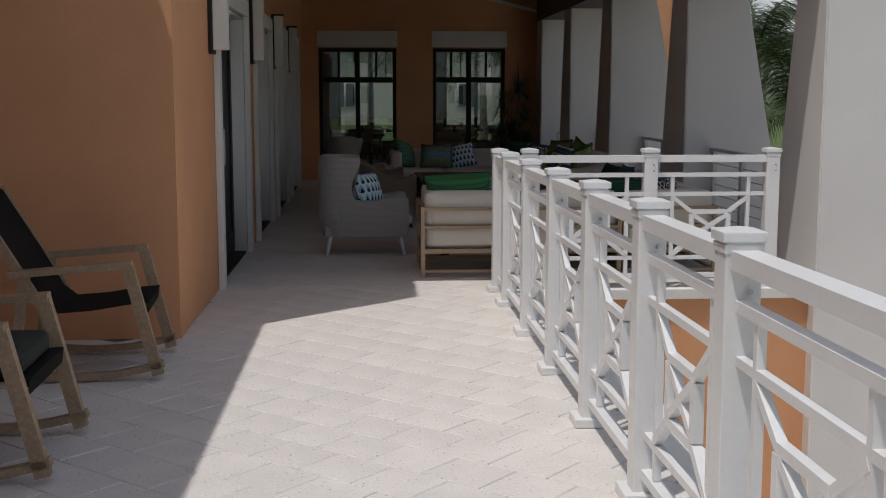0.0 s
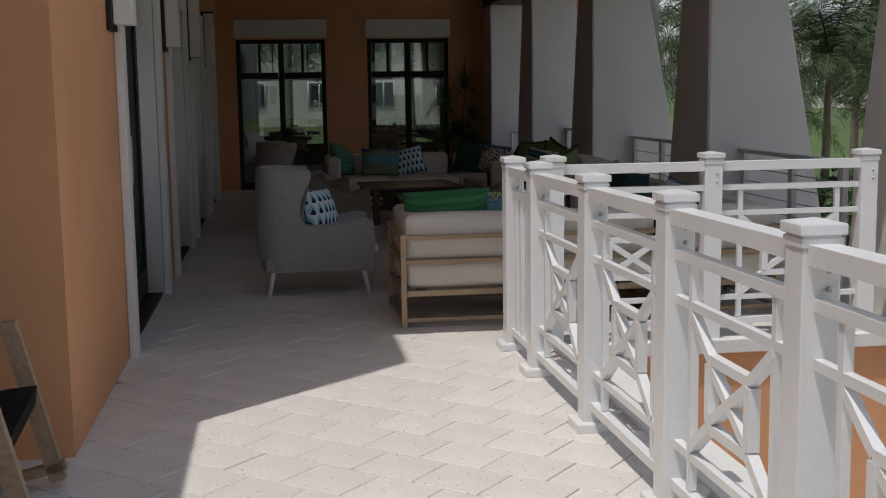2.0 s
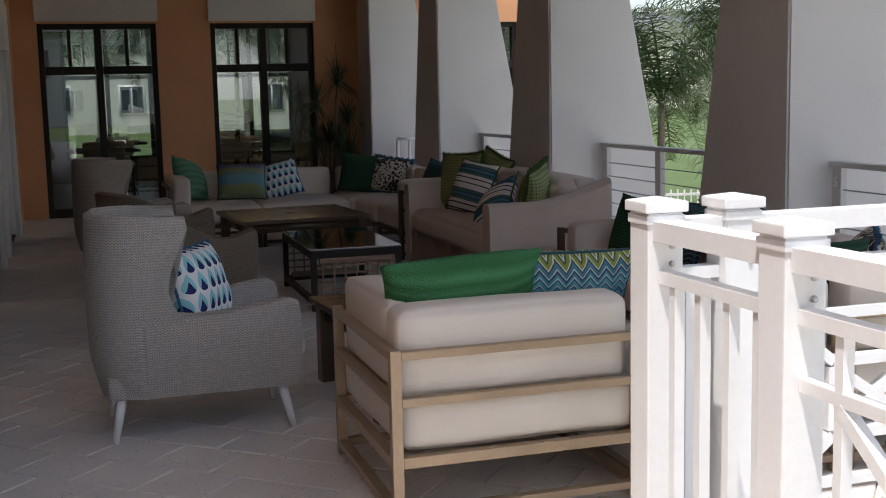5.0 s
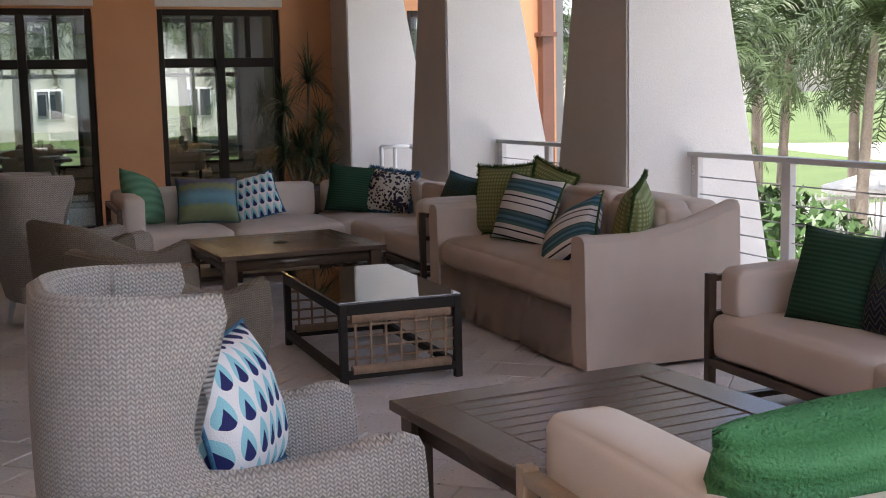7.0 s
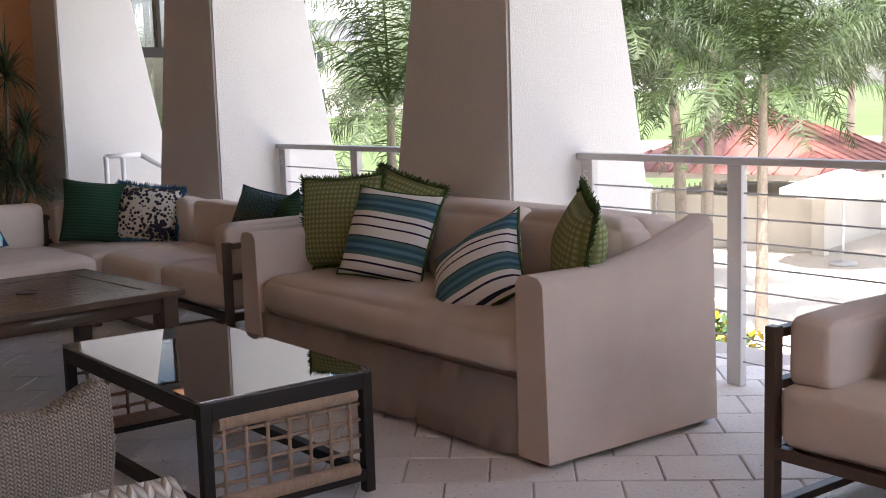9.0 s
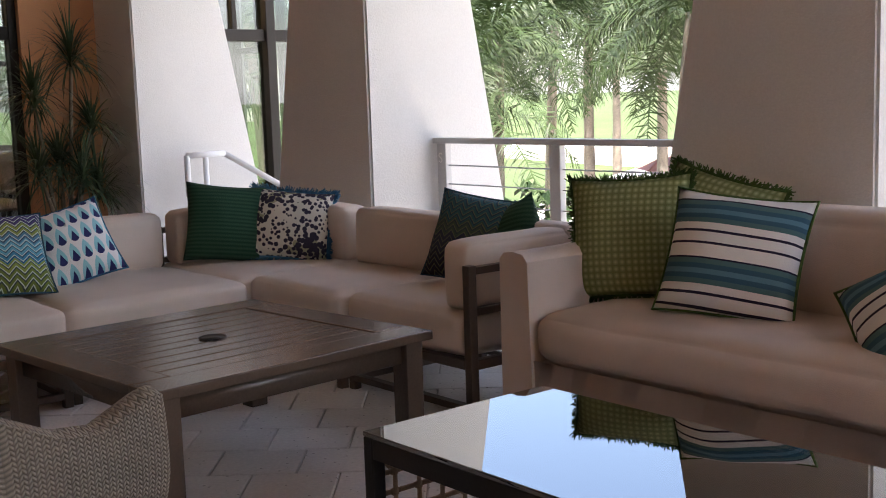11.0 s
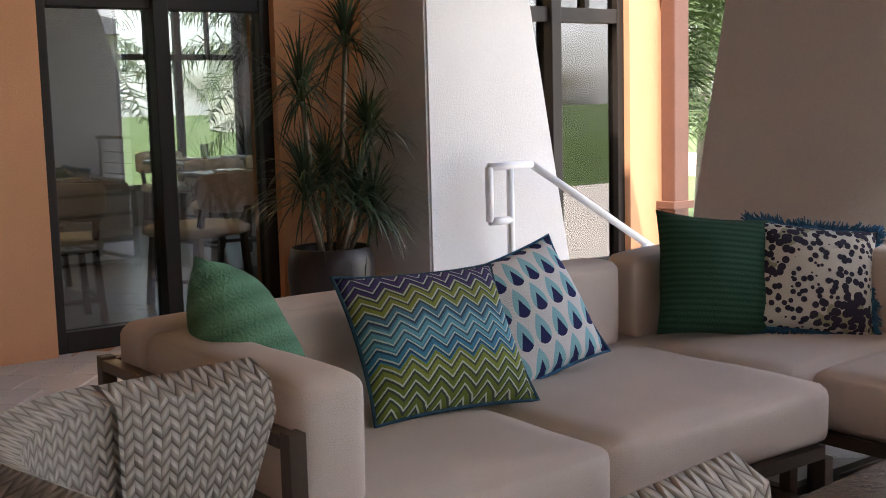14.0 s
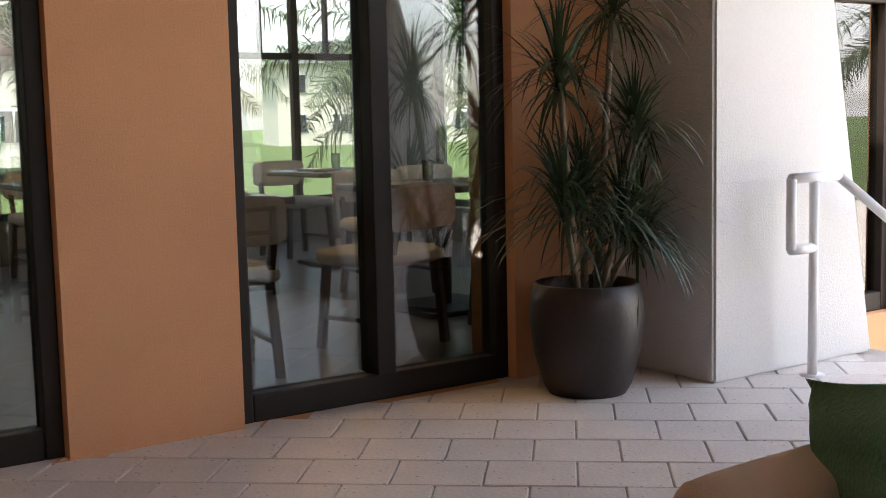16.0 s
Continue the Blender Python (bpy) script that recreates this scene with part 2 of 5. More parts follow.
M = dict(
    orange=mat("orange_stucco", (0.66, 0.345, 0.185), 0.9, var=0.07, scale=2.0, fine=140, bump=0.22, spec=0.2),
    white_stucco=mat("white_stucco", (0.68, 0.67, 0.655), 0.9, var=0.05, scale=1.6, fine=120, bump=0.2, spec=0.2),
    trim=mat("white_trim", (0.72, 0.71, 0.68), 0.75, var=0.05, scale=3, fine=80, bump=0.15),
    rail=mat("white_powder_coat", (0.78, 0.78, 0.78), 0.35, var=0.03, scale=5, fine=60, bump=0.03),
    grey_rail=mat("grey_metal", (0.55, 0.55, 0.55), 0.4, var=0.05, scale=5, bump=0.03),
    cable=mat("steel_cable", (0.45, 0.45, 0.46), 0.35, 0.9, bump=0.0),
    bronze=mat("dark_bronze", (0.018, 0.013, 0.010), 0.5, var=0.15, bump=0.05, spec=0.3),
    brown=mat("brown_metal", (0.085, 0.058, 0.040), 0.4, 0.2, var=0.15, bump=0.05),
    champagne=mat("champagne_metal", (0.40, 0.30, 0.20), 0.38, 0.35, var=0.08, bump=0.04),
    table=mat("brown_aluminium", (0.10, 0.069, 0.049), 0.27, var=0.12, scale=4, fine=120, bump=0.04),
    cream=mat("cream_canvas", (0.72, 0.67, 0.60), 0.9, var=0.05, scale=4, fine=420, bump=0.25, spec=0.15),
    linen=mat("beige_canvas", (0.66, 0.57, 0.50), 0.92, var=0.06, scale=4, fine=420, bump=0.3, spec=0.15),
    slip=mat("slipcover_linen", (0.63, 0.53, 0.46), 0.92, var=0.08, scale=5, fine=380, bump=0.4, spec=0.15),
    seatwhite=mat("white_canvas", (0.70, 0.66, 0.60), 0.9, var=0.05, fine=400, bump=0.25, spec=0.15),
    # brown raised and warmed so the ceiling throws light onto the floor below
    ceiling=mat("bounce_ceiling", (0.34, 0.26, 0.19), 0.6, var=0.15, bump=0.1),
    wood=mat("weathered_teak", (0.36, 0.255, 0.165), 0.75, var=0.22, scale=9, fine=60, bump=0.2),
    olive=mat("olive_pad_fabric", (0.060, 0.062, 0.036), 0.9, var=0.5, scale=30, fine=300, bump=0.4, col2=(0.020, 0.030, 0.028)),
    sling=mat("black_sling", (0.018, 0.016, 0.014), 0.8, var=0.2, fine=300, bump=0.4),
    rope=mat("tan_rope", (0.36, 0.25, 0.17), 0.9, var=0.2, scale=40, fine=300, bump=0.5),
    grout=mat("grout", (0.50, 0.46, 0.43), 0.95, var=0.1, bump=0.2),
    stone=tile_mat("shellstone", (0.72, 0.68, 0.645)),
    pot=mat("dark_pot_glaze", (0.026, 0.018, 0.016), 0.42, var=0.2, scale=6, fine=50, bump=0.12),
    soil=mat("soil", (0.03, 0.022, 0.016), 0.95, bump=0.6),
    dracaena=mat("dracaena_leaf", (0.030, 0.055, 0.018), 0.45, var=0.35, scale=5, bump=0.0),
    cane=mat("cane_stem", (0.20, 0.15, 0.10), 0.85, var=0.25, scale=20, bump=0.3),
    palm=mat("palm_leaf", (0.034, 0.062, 0.011), 0.55, var=0.4, scale=2.5, bump=0.0),
    shrub=mat("shrub_leaf", (0.04, 0.09, 0.02), 0.5, var=0.4, scale=4, bump=0.0),
    flower=mat("yellow_bloom", (0.60, 0.42, 0.04), 0.6, var=0.3, bump=0.0),
    bark=mat("palm_bark", (0.30, 0.25, 0.20), 0.9, var=0.25, scale=4, fine=40, bump=0.5),
    lawn=mat("lawn_grass", (0.075, 0.115, 0.03), 0.9, var=0.2, scale=0.4, fine=30, bump=0.5),
    paving=mat("pale_paving", (0.62, 0.57, 0.50), 0.85, var=0.08, scale=0.6, fine=12, bump=0.1),
    redroof=mat("red_metal_roof", (0.30, 0.13, 0.11), 0.45, var=0.08, bump=0.05),
    downpipe=mat("brown_downpipe", (0.13, 0.055, 0.035), 0.5, var=0.12, bump=0.05),
    canvas=mat("umbrella_canvas", (0.80, 0.79, 0.76), 0.9, var=0.04, bump=0.1),
    house=mat("pale_render", (0.66, 0.62, 0.55), 0.9, var=0.05, scale=0.8, bump=0.2),
    shingle=mat("grey_shingle", (0.11, 0.115, 0.125), 0.9, var=0.2, scale=3, fine=25, bump=0.4),
    winpane=mat("far_pane", (0.05, 0.06, 0.07), 0.08, var=0.2, bump=0.0),
    darkwood=mat("dark_walnut", (0.035, 0.024, 0.018), 0.45, var=0.2, bump=0.1),
    tabletop=mat("grey_laminate", (0.14, 0.12, 0.11), 0.25, var=0.1, bump=0.02),
    plate=mat("white_ceramic", (0.78, 0.78, 0.78), 0.2, var=0.02, bump=0.0),
    # plaster colour lowered so the room behind the windows looks dim
    innerwall=mat("dimmed_plaster", (0.23, 0.24, 0.235), 0.9, var=0.04, bump=0.1),
    innerfloor=mat("dark_floor_tile", (0.13, 0.12, 0.11), 0.3, var=0.15, scale=2, bump=0.05),
    artwork=mat("blue_canvas_print", (0.12, 0.25, 0.32), 0.6, var=0.5, scale=3, bump=0.05, col2=(0.30, 0.33, 0.12)),
    glass=glass_mat("window_glass", (0.62, 0.66, 0.64), 0.10),
    tableglass=glass_mat("table_glass", (0.45, 0.43, 0.40), 0.30),
    # opaque near-black door pane with very little gloss
    dark_pane=mat("dark_door_pane", (0.008, 0.008, 0.009), 0.35, var=0.1, bump=0.0, spec=0.05),
    weave_white=weave("white_wicker", (0.62, 0.60, 0.56), (0.24, 0.22, 0.20), 0.0085, 0.0052),
    weave_tan=weave("tan_wicker", (0.28, 0.225, 0.165), (0.065, 0.048, 0.035), 0.009, 0.005),
    weave_big=weave("pale_wicker", (0.52, 0.47, 0.41), (0.17, 0.14, 0.115), 0.0095, 0.006),
    green=pattern("green_rib_knit", knit((0.014, 0.048, 0.027), (0.036, 0.092, 0.055), 0.009), bump=0.5),
    fuzzy=pattern("green_plush", knit((0.09, 0.22, 0.13), (0.15, 0.32, 0.20), 0.03), bump=1.0, fine=140),
    grass_green=pattern("bright_green_plush", knit((0.04, 0.16, 0.06), (0.08, 0.26, 0.115), 0.02), bump=1.0, fine=160),
    lime=pattern("green_basket_weave", checks((0.17, 0.20, 0.075), (0.46, 0.50, 0.28), 0.011), bump=0.5),
    fringe=mat("green_fringe", (0.055, 0.11, 0.018), 0.9, var=0.4, scale=60, fine=300, bump=0.6),
    bluetrim=mat("blue_fringe", (0.04, 0.15, 0.27), 0.9, var=0.4, scale=60, fine=300, bump=0.6),
    navytrim=mat("teal_piping", (0.015, 0.065, 0.10), 0.8, var=0.2, bump=0.2),
    stripe=pattern("striped_canvas", stripes),
    leafy=pattern("leaf_print", leaf),
    spots=pattern("leopard_print", leopard, bump=0.5),
    zig=pattern("zigzag_multicolour", chevron([(0.0, (0.14, 0.19, 0.04)), (0.22, (0.22, 0.28, 0.06)), (0.32, (0.05, 0.23, 0.36)), (0.42, (0.12, 0.36, 0.45)), (0.54, (0.08, 0.20, 0.28)), (0.62, (0.22, 0.26, 0.06)), (0.76, (0.07, 0.05, 0.15))])),
    zigdark=pattern("zigzag_dark", chevron([(0.0, (0.02, 0.02, 0.035)), (0.28, (0.03, 0.035, 0.06)), (0.45, (0.05, 0.08, 0.06)), (0.6, (0.03, 0.10, 0.12)), (0.8, (0.04, 0.13, 0.15))], fine_line=(0.16, 0.18, 0.10))),
)


# ---- building helpers ----
def finish(name, bm, material, smooth=True):
    me = bpy.data.meshes.new(name)
    limit = radians(60 if len(bm.faces) > 250 else 50)
    if smooth:
        for f in bm.faces:
            f.smooth = True
        for e in bm.edges:
            if len(e.link_faces) == 2:
                a, b = sorted(f.calc_area() for f in e.link_faces)
                ang = e.calc_face_angle(0)
                if ang > limit or (len(bm.faces) < 120 and ang > 0.15 and b > 5 * a):
                    e.smooth = False
    bm.to_mesh(me)
    bm.free()
    me.materials.append(material)
    return me


def part(name, bm, material, parent, label="", smooth=True):
    ob = new(name, finish(name, bm, material, smooth))
    ob.parent = parent
    if label:
        ob["label"] = label
    return ob


def solid(name, bm, material, label, category, kind="", m=None, smooth=True):
    ob = new(name, finish(name, bm, material, smooth))
    if m is not None:
        ob.matrix_basis = m
    return tagged(ob, label, category, "", kind)


def thing(name, label, category, m=None, group="", kind=""):
    e = new(name)
    if m is not None:
        e.matrix_basis = m
    return tagged(e, label, category, group, kind)


def box(x0, x1, y0, y1, z0, z1, bevel=0.0, bm=None):
    bm = bm or bmesh.new()
    vs = [bm.verts.new((x, y, z)) for x in (x0, x1) for y in (y0, y1) for z in (z0, z1)]
    q = lambda *i: bm.faces.new([vs[k] for k in i])
    fs = [q(0, 1, 3, 2), q(4, 6, 7, 5), q(0, 4, 5, 1), q(2, 3, 7, 6), q(0, 2, 6, 4), q(1, 5, 7, 3)]
    if bevel:
        es = list({e for f in fs for e in f.edges})
        bmesh.ops.bevel(bm, geom=es, offset=bevel, segments=2, affect="EDGES", profile=0.6)
    return bm


def rod(a, b, r, n=8, r2=None, bm=None):
    bm = bm or bmesh.new()
    a, b = Vector(a), Vector(b)
    d = b - a
    q = d.to_track_quat("Z", "Y")
    rings = []
    for p, rr in ((a, r), (b, r if r2 is None else r2)):
        rings.append([bm.verts.new(p + q @ Vector((rr * math.cos(2 * math.pi * i / n), rr * math.sin(2 * math.pi * i / n), 0))) for i in range(n)])
    for i in range(n):
        bm.faces.new((rings[0][i], rings[0][(i + 1) % n], rings[1][(i + 1) % n], rings[1][i]))
    bm.faces.new(rings[0][::-1])
    bm.faces.new(rings[1])
    return bm


def bar(a, b, w, h, bm=None, up=(0, 0, 1)):
    """A square bar from a to b: w across, h along up."""
    bm = bm or bmesh.new()
    a, b = Vector(a), Vector(b)
    d = (b - a).normalized()
    u = Vector(up)
    if abs(d.dot(u)) > 0.95:
        u = Vector((0, 1, 0))
    s = d.cross(u).normalized()
    u = s.cross(d).normalized()
    ring = lambda p: [bm.verts.new(p + s * (w / 2 * i) + u * (h / 2 * j)) for i, j in ((-1, -1), (1, -1), (1, 1), (-1, 1))]
    r1, r2 = ring(a), ring(b)
    for i in range(4):
        bm.faces.new((r1[i], r1[(i + 1) % 4], r2[(i + 1) % 4], r2[i]))
    bm.faces.new(r1[::-1])
    bm.faces.new(r2)
    bmesh.ops.recalc_face_normals(bm, faces=bm.faces)
    return bm


def cushion(x0, x1, y0, y1, z0, z1, r=0.04, puff=0.012, seed=0, n=10, bm=None):
    """A stuffed block: rounded edges, faces a little domed and uneven."""
    bm = bm or bmesh.new()
    c = Vector(((x0 + x1) / 2, (y0 + y1) / 2, (z0 + z1) / 2))
    h = Vector(((x1 - x0) / 2, (y1 - y0) / 2, (z1 - z0) / 2))
    r = min(r, *(k * 0.95 for k in h))
    seen = {}

    def vert(p):
        key = tuple(round(k, 4) for k in p)
        if key in seen:
            return seen[key]
        q = Vector([math.copysign(1 - (1 - abs(p[k])) ** 1.8, p[k]) * h[k] for k in range(3)])
        inner = Vector([max(-(h[k] - r), min(h[k] - r, q[k])) for k in range(3)])
        d = q - inner
        pos = inner + d.normalized() * r if d.length > 1e-9 else q
        dome = [(1 - p[(k + 1) % 3] ** 2) * (1 - p[(k + 2) % 3] ** 2) for k in range(3)]
        pos = Vector([pos[k] + p[k] * dome[k] * puff for k in range(3)])
        pos += noise.noise_vector(pos * 4.0 + Vector((seed * 3.1, seed, 0))) * 0.006
        seen[key] = bm.verts.new(c + pos)
        return seen[key]
    g = [-1 + 2 * i / n for i in range(n + 1)]
    for ax in range(3):
        for s in (-1, 1):
            for i in range(n):
                for j in range(n):
                    quad = []
                    for a, b in ((i, j), (i + 1, j), (i + 1, j + 1), (i, j + 1)):
                        p = [0, 0, 0]
                        p[ax], p[(ax + 1) % 3], p[(ax + 2) % 3] = s, g[a], g[b]
                        quad.append(vert(p))
                    bm.faces.new(quad if s > 0 else quad[::-1])
    return bm


def tube_ring(bm, pts, r, n=6):
    """One closed tube along a ring of points that lie in the xz plane."""
    c = sum(pts, Vector()) / len(pts)
    rings = []
    for p in pts:
        o = (p - c).normalized()
        rings.append([bm.verts.new(p + o * r * math.cos(2 * math.pi * k / n) + Vector((0, r * math.sin(2 * math.pi * k / n), 0))) for k in range(n)])
    for a, b in zip(rings, rings[1:] + rings[:1]):
        for k in range(n):
            bm.faces.new((a[k], a[(k + 1) % n], b[(k + 1) % n], b[k]))


def pillow(label, material, w, h, m, trim=None, fringe=0.0, thick=0.092, seed=0, tuft=False):
    """A throw pillow standing on its lower edge; faces its own -y."""
    t = thing("throw_pillow", label, "pillow", m, "throw pillows")
    n = 18
    bm = bmesh.new()
    grid = {}
    rim = []
    for s in (-1, 1):
        for i in range(n + 1):
            for j in range(n + 1):
                u, v = -1 + 2 * i / n, -1 + 2 * j / n
                if s == 1 and (i in (0, n) or j in (0, n)):
                    grid[s, i, j] = grid[-1, i, j]
                    continue
                pin = 1 - 0.075 * (1 - v * v) * abs(u) ** 3
                pinz = 1 - 0.075 * (1 - u * u) * abs(v) ** 3
                d = thick * ((1 - abs(u) ** 2.2) * (1 - abs(v) ** 2.2)) ** 0.55
                p = Vector((u * w / 2 * pin, s * d, h / 2 + v * h / 2 * pinz))
                p += noise.noise_vector(p * 7 + Vector((seed * 2.3, s, seed))) * 0.011 * (1 - max(abs(u), abs(v)) ** 6)
                grid[s, i, j] = bm.verts.new(p)
    for s in (-1, 1):
        for i in range(n):
            for j in range(n):
                q = [grid[s, i, j], grid[s, i + 1, j], grid[s, i + 1, j + 1], grid[s, i, j + 1]]
                bm.faces.new(q if s < 0 else q[::-1])
    for i in range(n):
        rim.append(grid[-1, i, 0].co.copy())
    for j in range(n):
        rim.append(grid[-1, n, j].co.copy())
    for i in range(n, 0, -1):
        rim.append(grid[-1, i, n].co.copy())
    for j in range(n, 0, -1):
        rim.append(grid[-1, 0, j].co.copy())
    part("cover", bm, material, t)
    if trim is not None:
        bm = bmesh.new()
        tube_ring(bm, rim, 0.006)
        if fringe:
            rnd = random.Random(seed)
            mid = Vector((0, 0, h / 2))
            for a, b in zip(rim, rim[1:] + rim[:1]):
                for k in range(14):
                    p = a.lerp(b, rnd.random())
                    out = (p - mid).normalized()
                    tip = p + out * fringe * rnd.uniform(0.6, 1.1) + Vector((rnd.uniform(-1, 1), rnd.uniform(-1, 1), rnd.uniform(-1, 1))) * 0.012
                    rod(p, tip, 0.0035, 3, 0.002, bm=bm)
        tr = part("fringe" if fringe else "piping", bm, trim, t)
        if fringe:
            tr["kind"] = "stuff"
    return t


def sheet_uv(bm, rows, closed=False):
    """Faces over rows of points, with a UV in metres."""
    uvl = bm.loops.layers.uv.verify()
    vs = [[bm.verts.new(p) for p in r] for r in rows]
    for i in range(len(rows) - 1):
        acc = 0.0
        for j in range(len(rows[0]) - 1):
            du = (Vector(rows[0][j + 1]) - Vector(rows[0][j])).length
            f = bm.faces.new((vs[i][j], vs[i][j + 1], vs[i + 1][j + 1], vs[i + 1][j]))
            va, vb = rows[i][j][2], rows[i + 1][j][2]
            for lp, uvv in zip(f.loops, ((acc, va), (acc + du, rows[i][j + 1][2]), (acc + du, rows[i + 1][j + 1][2]), (acc, vb))):
                lp[uvl].uv = uvv
            acc += du
    return vs


# ---- the structure ----
WX, EY = -0.72, 19.2           # faces of the door wall and the end wall
CEIL = 3.2


def wall_with_openings(name, axis, at, thick, a0, a1, z0, z1, holes, material, label):
    """A wall along axis with rectangular openings (a, b, zlow, zhigh)."""
    bm = bmesh.new()
    cuts = sorted({a0, a1, *[v for o in holes for v in o[:2]]})
    for u, v in zip(cuts, cuts[1:]):
        hole = [o for o in holes if o[0] <= u + 1e-6 and o[1] >= v - 1e-6]
        spans = [(z0, z1)] if not hole else [s for s in ((z0, hole[0][2]), (hole[0][3], z1)) if s[1] - s[0] > 1e-4]
        for lo, hi in spans:
            if axis == "y":
                box(at - thick, at, u, v, lo, hi, bm=bm)
            else:
                box(u, v, at, at + thick, lo, hi, bm=bm)
    bmesh.ops.remove_doubles(bm, verts=bm.verts, dist=1e-5)
    return solid(name, bm, material, label, "wall", "structure", smooth=False)


DOORS = [(8.32, 10.22), (11.15, 12.75), (13.6, 15.2), (16.05, 17.65)]
DOOR_H = 2.12
wall_with_openings("wall_west", "y", WX, 0.35, 6.45, EY + 0.3, 0, 5.62, [(a, b, 0, DOOR_H) for a, b in DOORS], M["orange"], "orange stucco wall with a row of tall glazed doors")
solid("wall_porch", box(-5.0, WX - 0.35, 6.45, 6.8, 0, 5.62), M["orange"], "plain orange stucco wall behind the rocking chairs", "wall", "structure", smooth=False)
solid("wall_southwest", box(-5.35, -5.0, -7.0, 6.45, 0, CEIL), M["orange"], "plain orange stucco wall", "wall", "structure", smooth=False)
WINDOWS = [(-0.45, 0.84, 0.0, 2.18), (1.45, 2.66, 0.0, 2.18), (4.02, 5.25, 0.0, 2.18)]
wall_with_openings("wall_north", "x", EY, 0.3, WX, 5.75, -1.9, CEIL + 0.2, [(a, b, 0.0, d) for a, b, c, d in WINDOWS], M["orange"], "orange stucco end wall with tall dark windows")

# roof slab, whose edge throws the shade line on the floor
roof_edge = [(WX + 0.002, 7.73), (4.5, 7.73), (4.5, EY + 0.3), (WX + 0.002, EY + 0.3)]
bm = bmesh.new()
lo = [bm.verts.new((x, y, CEIL)) for x, y in roof_edge]
hi = [bm.verts.new((x, y, CEIL + 0.35)) for x, y in roof_edge]
bm.faces.new(lo[::-1])
bm.faces.new(hi)
for i in range(len(lo)):
    k = (i + 1) % len(lo)
    bm.faces.new((lo[i], lo[k], hi[k], hi[i]))
solid("ceiling", bm, M["ceiling"], "porch ceiling, brown lightened to bounce light down", "ceiling", "structure", smooth=False)
solid("ceiling_porch", box(-5.4, -1.18, -8.0, 6.44, CEIL, CEIL + 0.3), M["ceiling"], "porch ceiling over the rocking chairs, brown lightened to bounce light", "ceiling", "structure", smooth=False)
solid("beam", box(3.18, 4.0, 8.42, EY - 0.01, 2.62, CEIL - 0.004), M["darkwood"], "dark beam resting on the row of columns", "beam", "structure", smooth=False)
bm = bar((2.35, EY - 0.02, 3.0), (3.45, EY - 0.02, 2.72), 0.04, 0.05)
solid("trim", bm, M["trim"], "sloping white trim under the ceiling", "trim", "structure")

# floor slab and the level below
bm = box(-5.0, 1.72, -7.0, 8.10, -0.3, -0.012)
box(-5.0, 4.3, 8.10, EY, -0.3, -0.012, bm=bm)
floor = solid("floor", bm, M["grout"], "pale shellstone paver floor laid on the diagonal", "floor", "structure", smooth=False)
solid("wall_terrace", box(1.72, 4.3, 7.98, 8.096, -1.9, -0.07), M["orange"], "orange stucco face of the raised terrace", "wall", "structure", smooth=False)
solid("wall_terrace_side", box(1.58, 1.716, -7.0, 7.976, -1.9, -0.302), M["orange"], "orange stucco face below the walkway railing", "wall", "structure", smooth=False)
solid("trim_coping", box(1.38, 4.3, 7.93, 8.25, -0.065, 0.012, 0.006), M["trim"], "white coping along the terrace edge", "trim", "structure")
solid("trim_edge", box(1.56, 1.77, -7.0, 7.925, -0.065, 0.010, 0.006), M["trim"], "white coping along the walkway edge", "trim", "structure")


def column(x, y, label, w=1.02, dz=-0.19, z1=2.62, zb=0.0):
    bm = bmesh.new()
    ring = []
    for z in (zb, z1):
        k = w + dz * z
        ring.append([bm.verts.new((x + a, y + b, z)) for a, b in ((0, 0), (k, 0), (k, k), (0, k))])
    for i in range(4):
        bm.faces.new((ring[0][i], ring[0][(i + 1) % 4], ring[1][(i + 1) % 4], ring[1][i]))
    bm.faces.new(ring[0][::-1])
    bm.faces.new(ring[1])
    bmesh.ops.bevel(bm, geom=list(bm.edges), offset=0.012, segments=2, affect="EDGES")
    return tagged(solid("column", bm, M["white_stucco"], label, "column", ""), group="row of columns")


for x, y, lab in ((3.19, 18.62, "white stucco tapered column beside the potted plant"), (3.22, 16.03, "white stucco tapered column"), (3.23, 13.28, "white stucco tapered column"), (3.38, 10.5, "white stucco tapered column")):
    column(x, y, lab)
column(3.67, 7.85, "white stucco tapered column at the terrace edge", zb=-1.9)


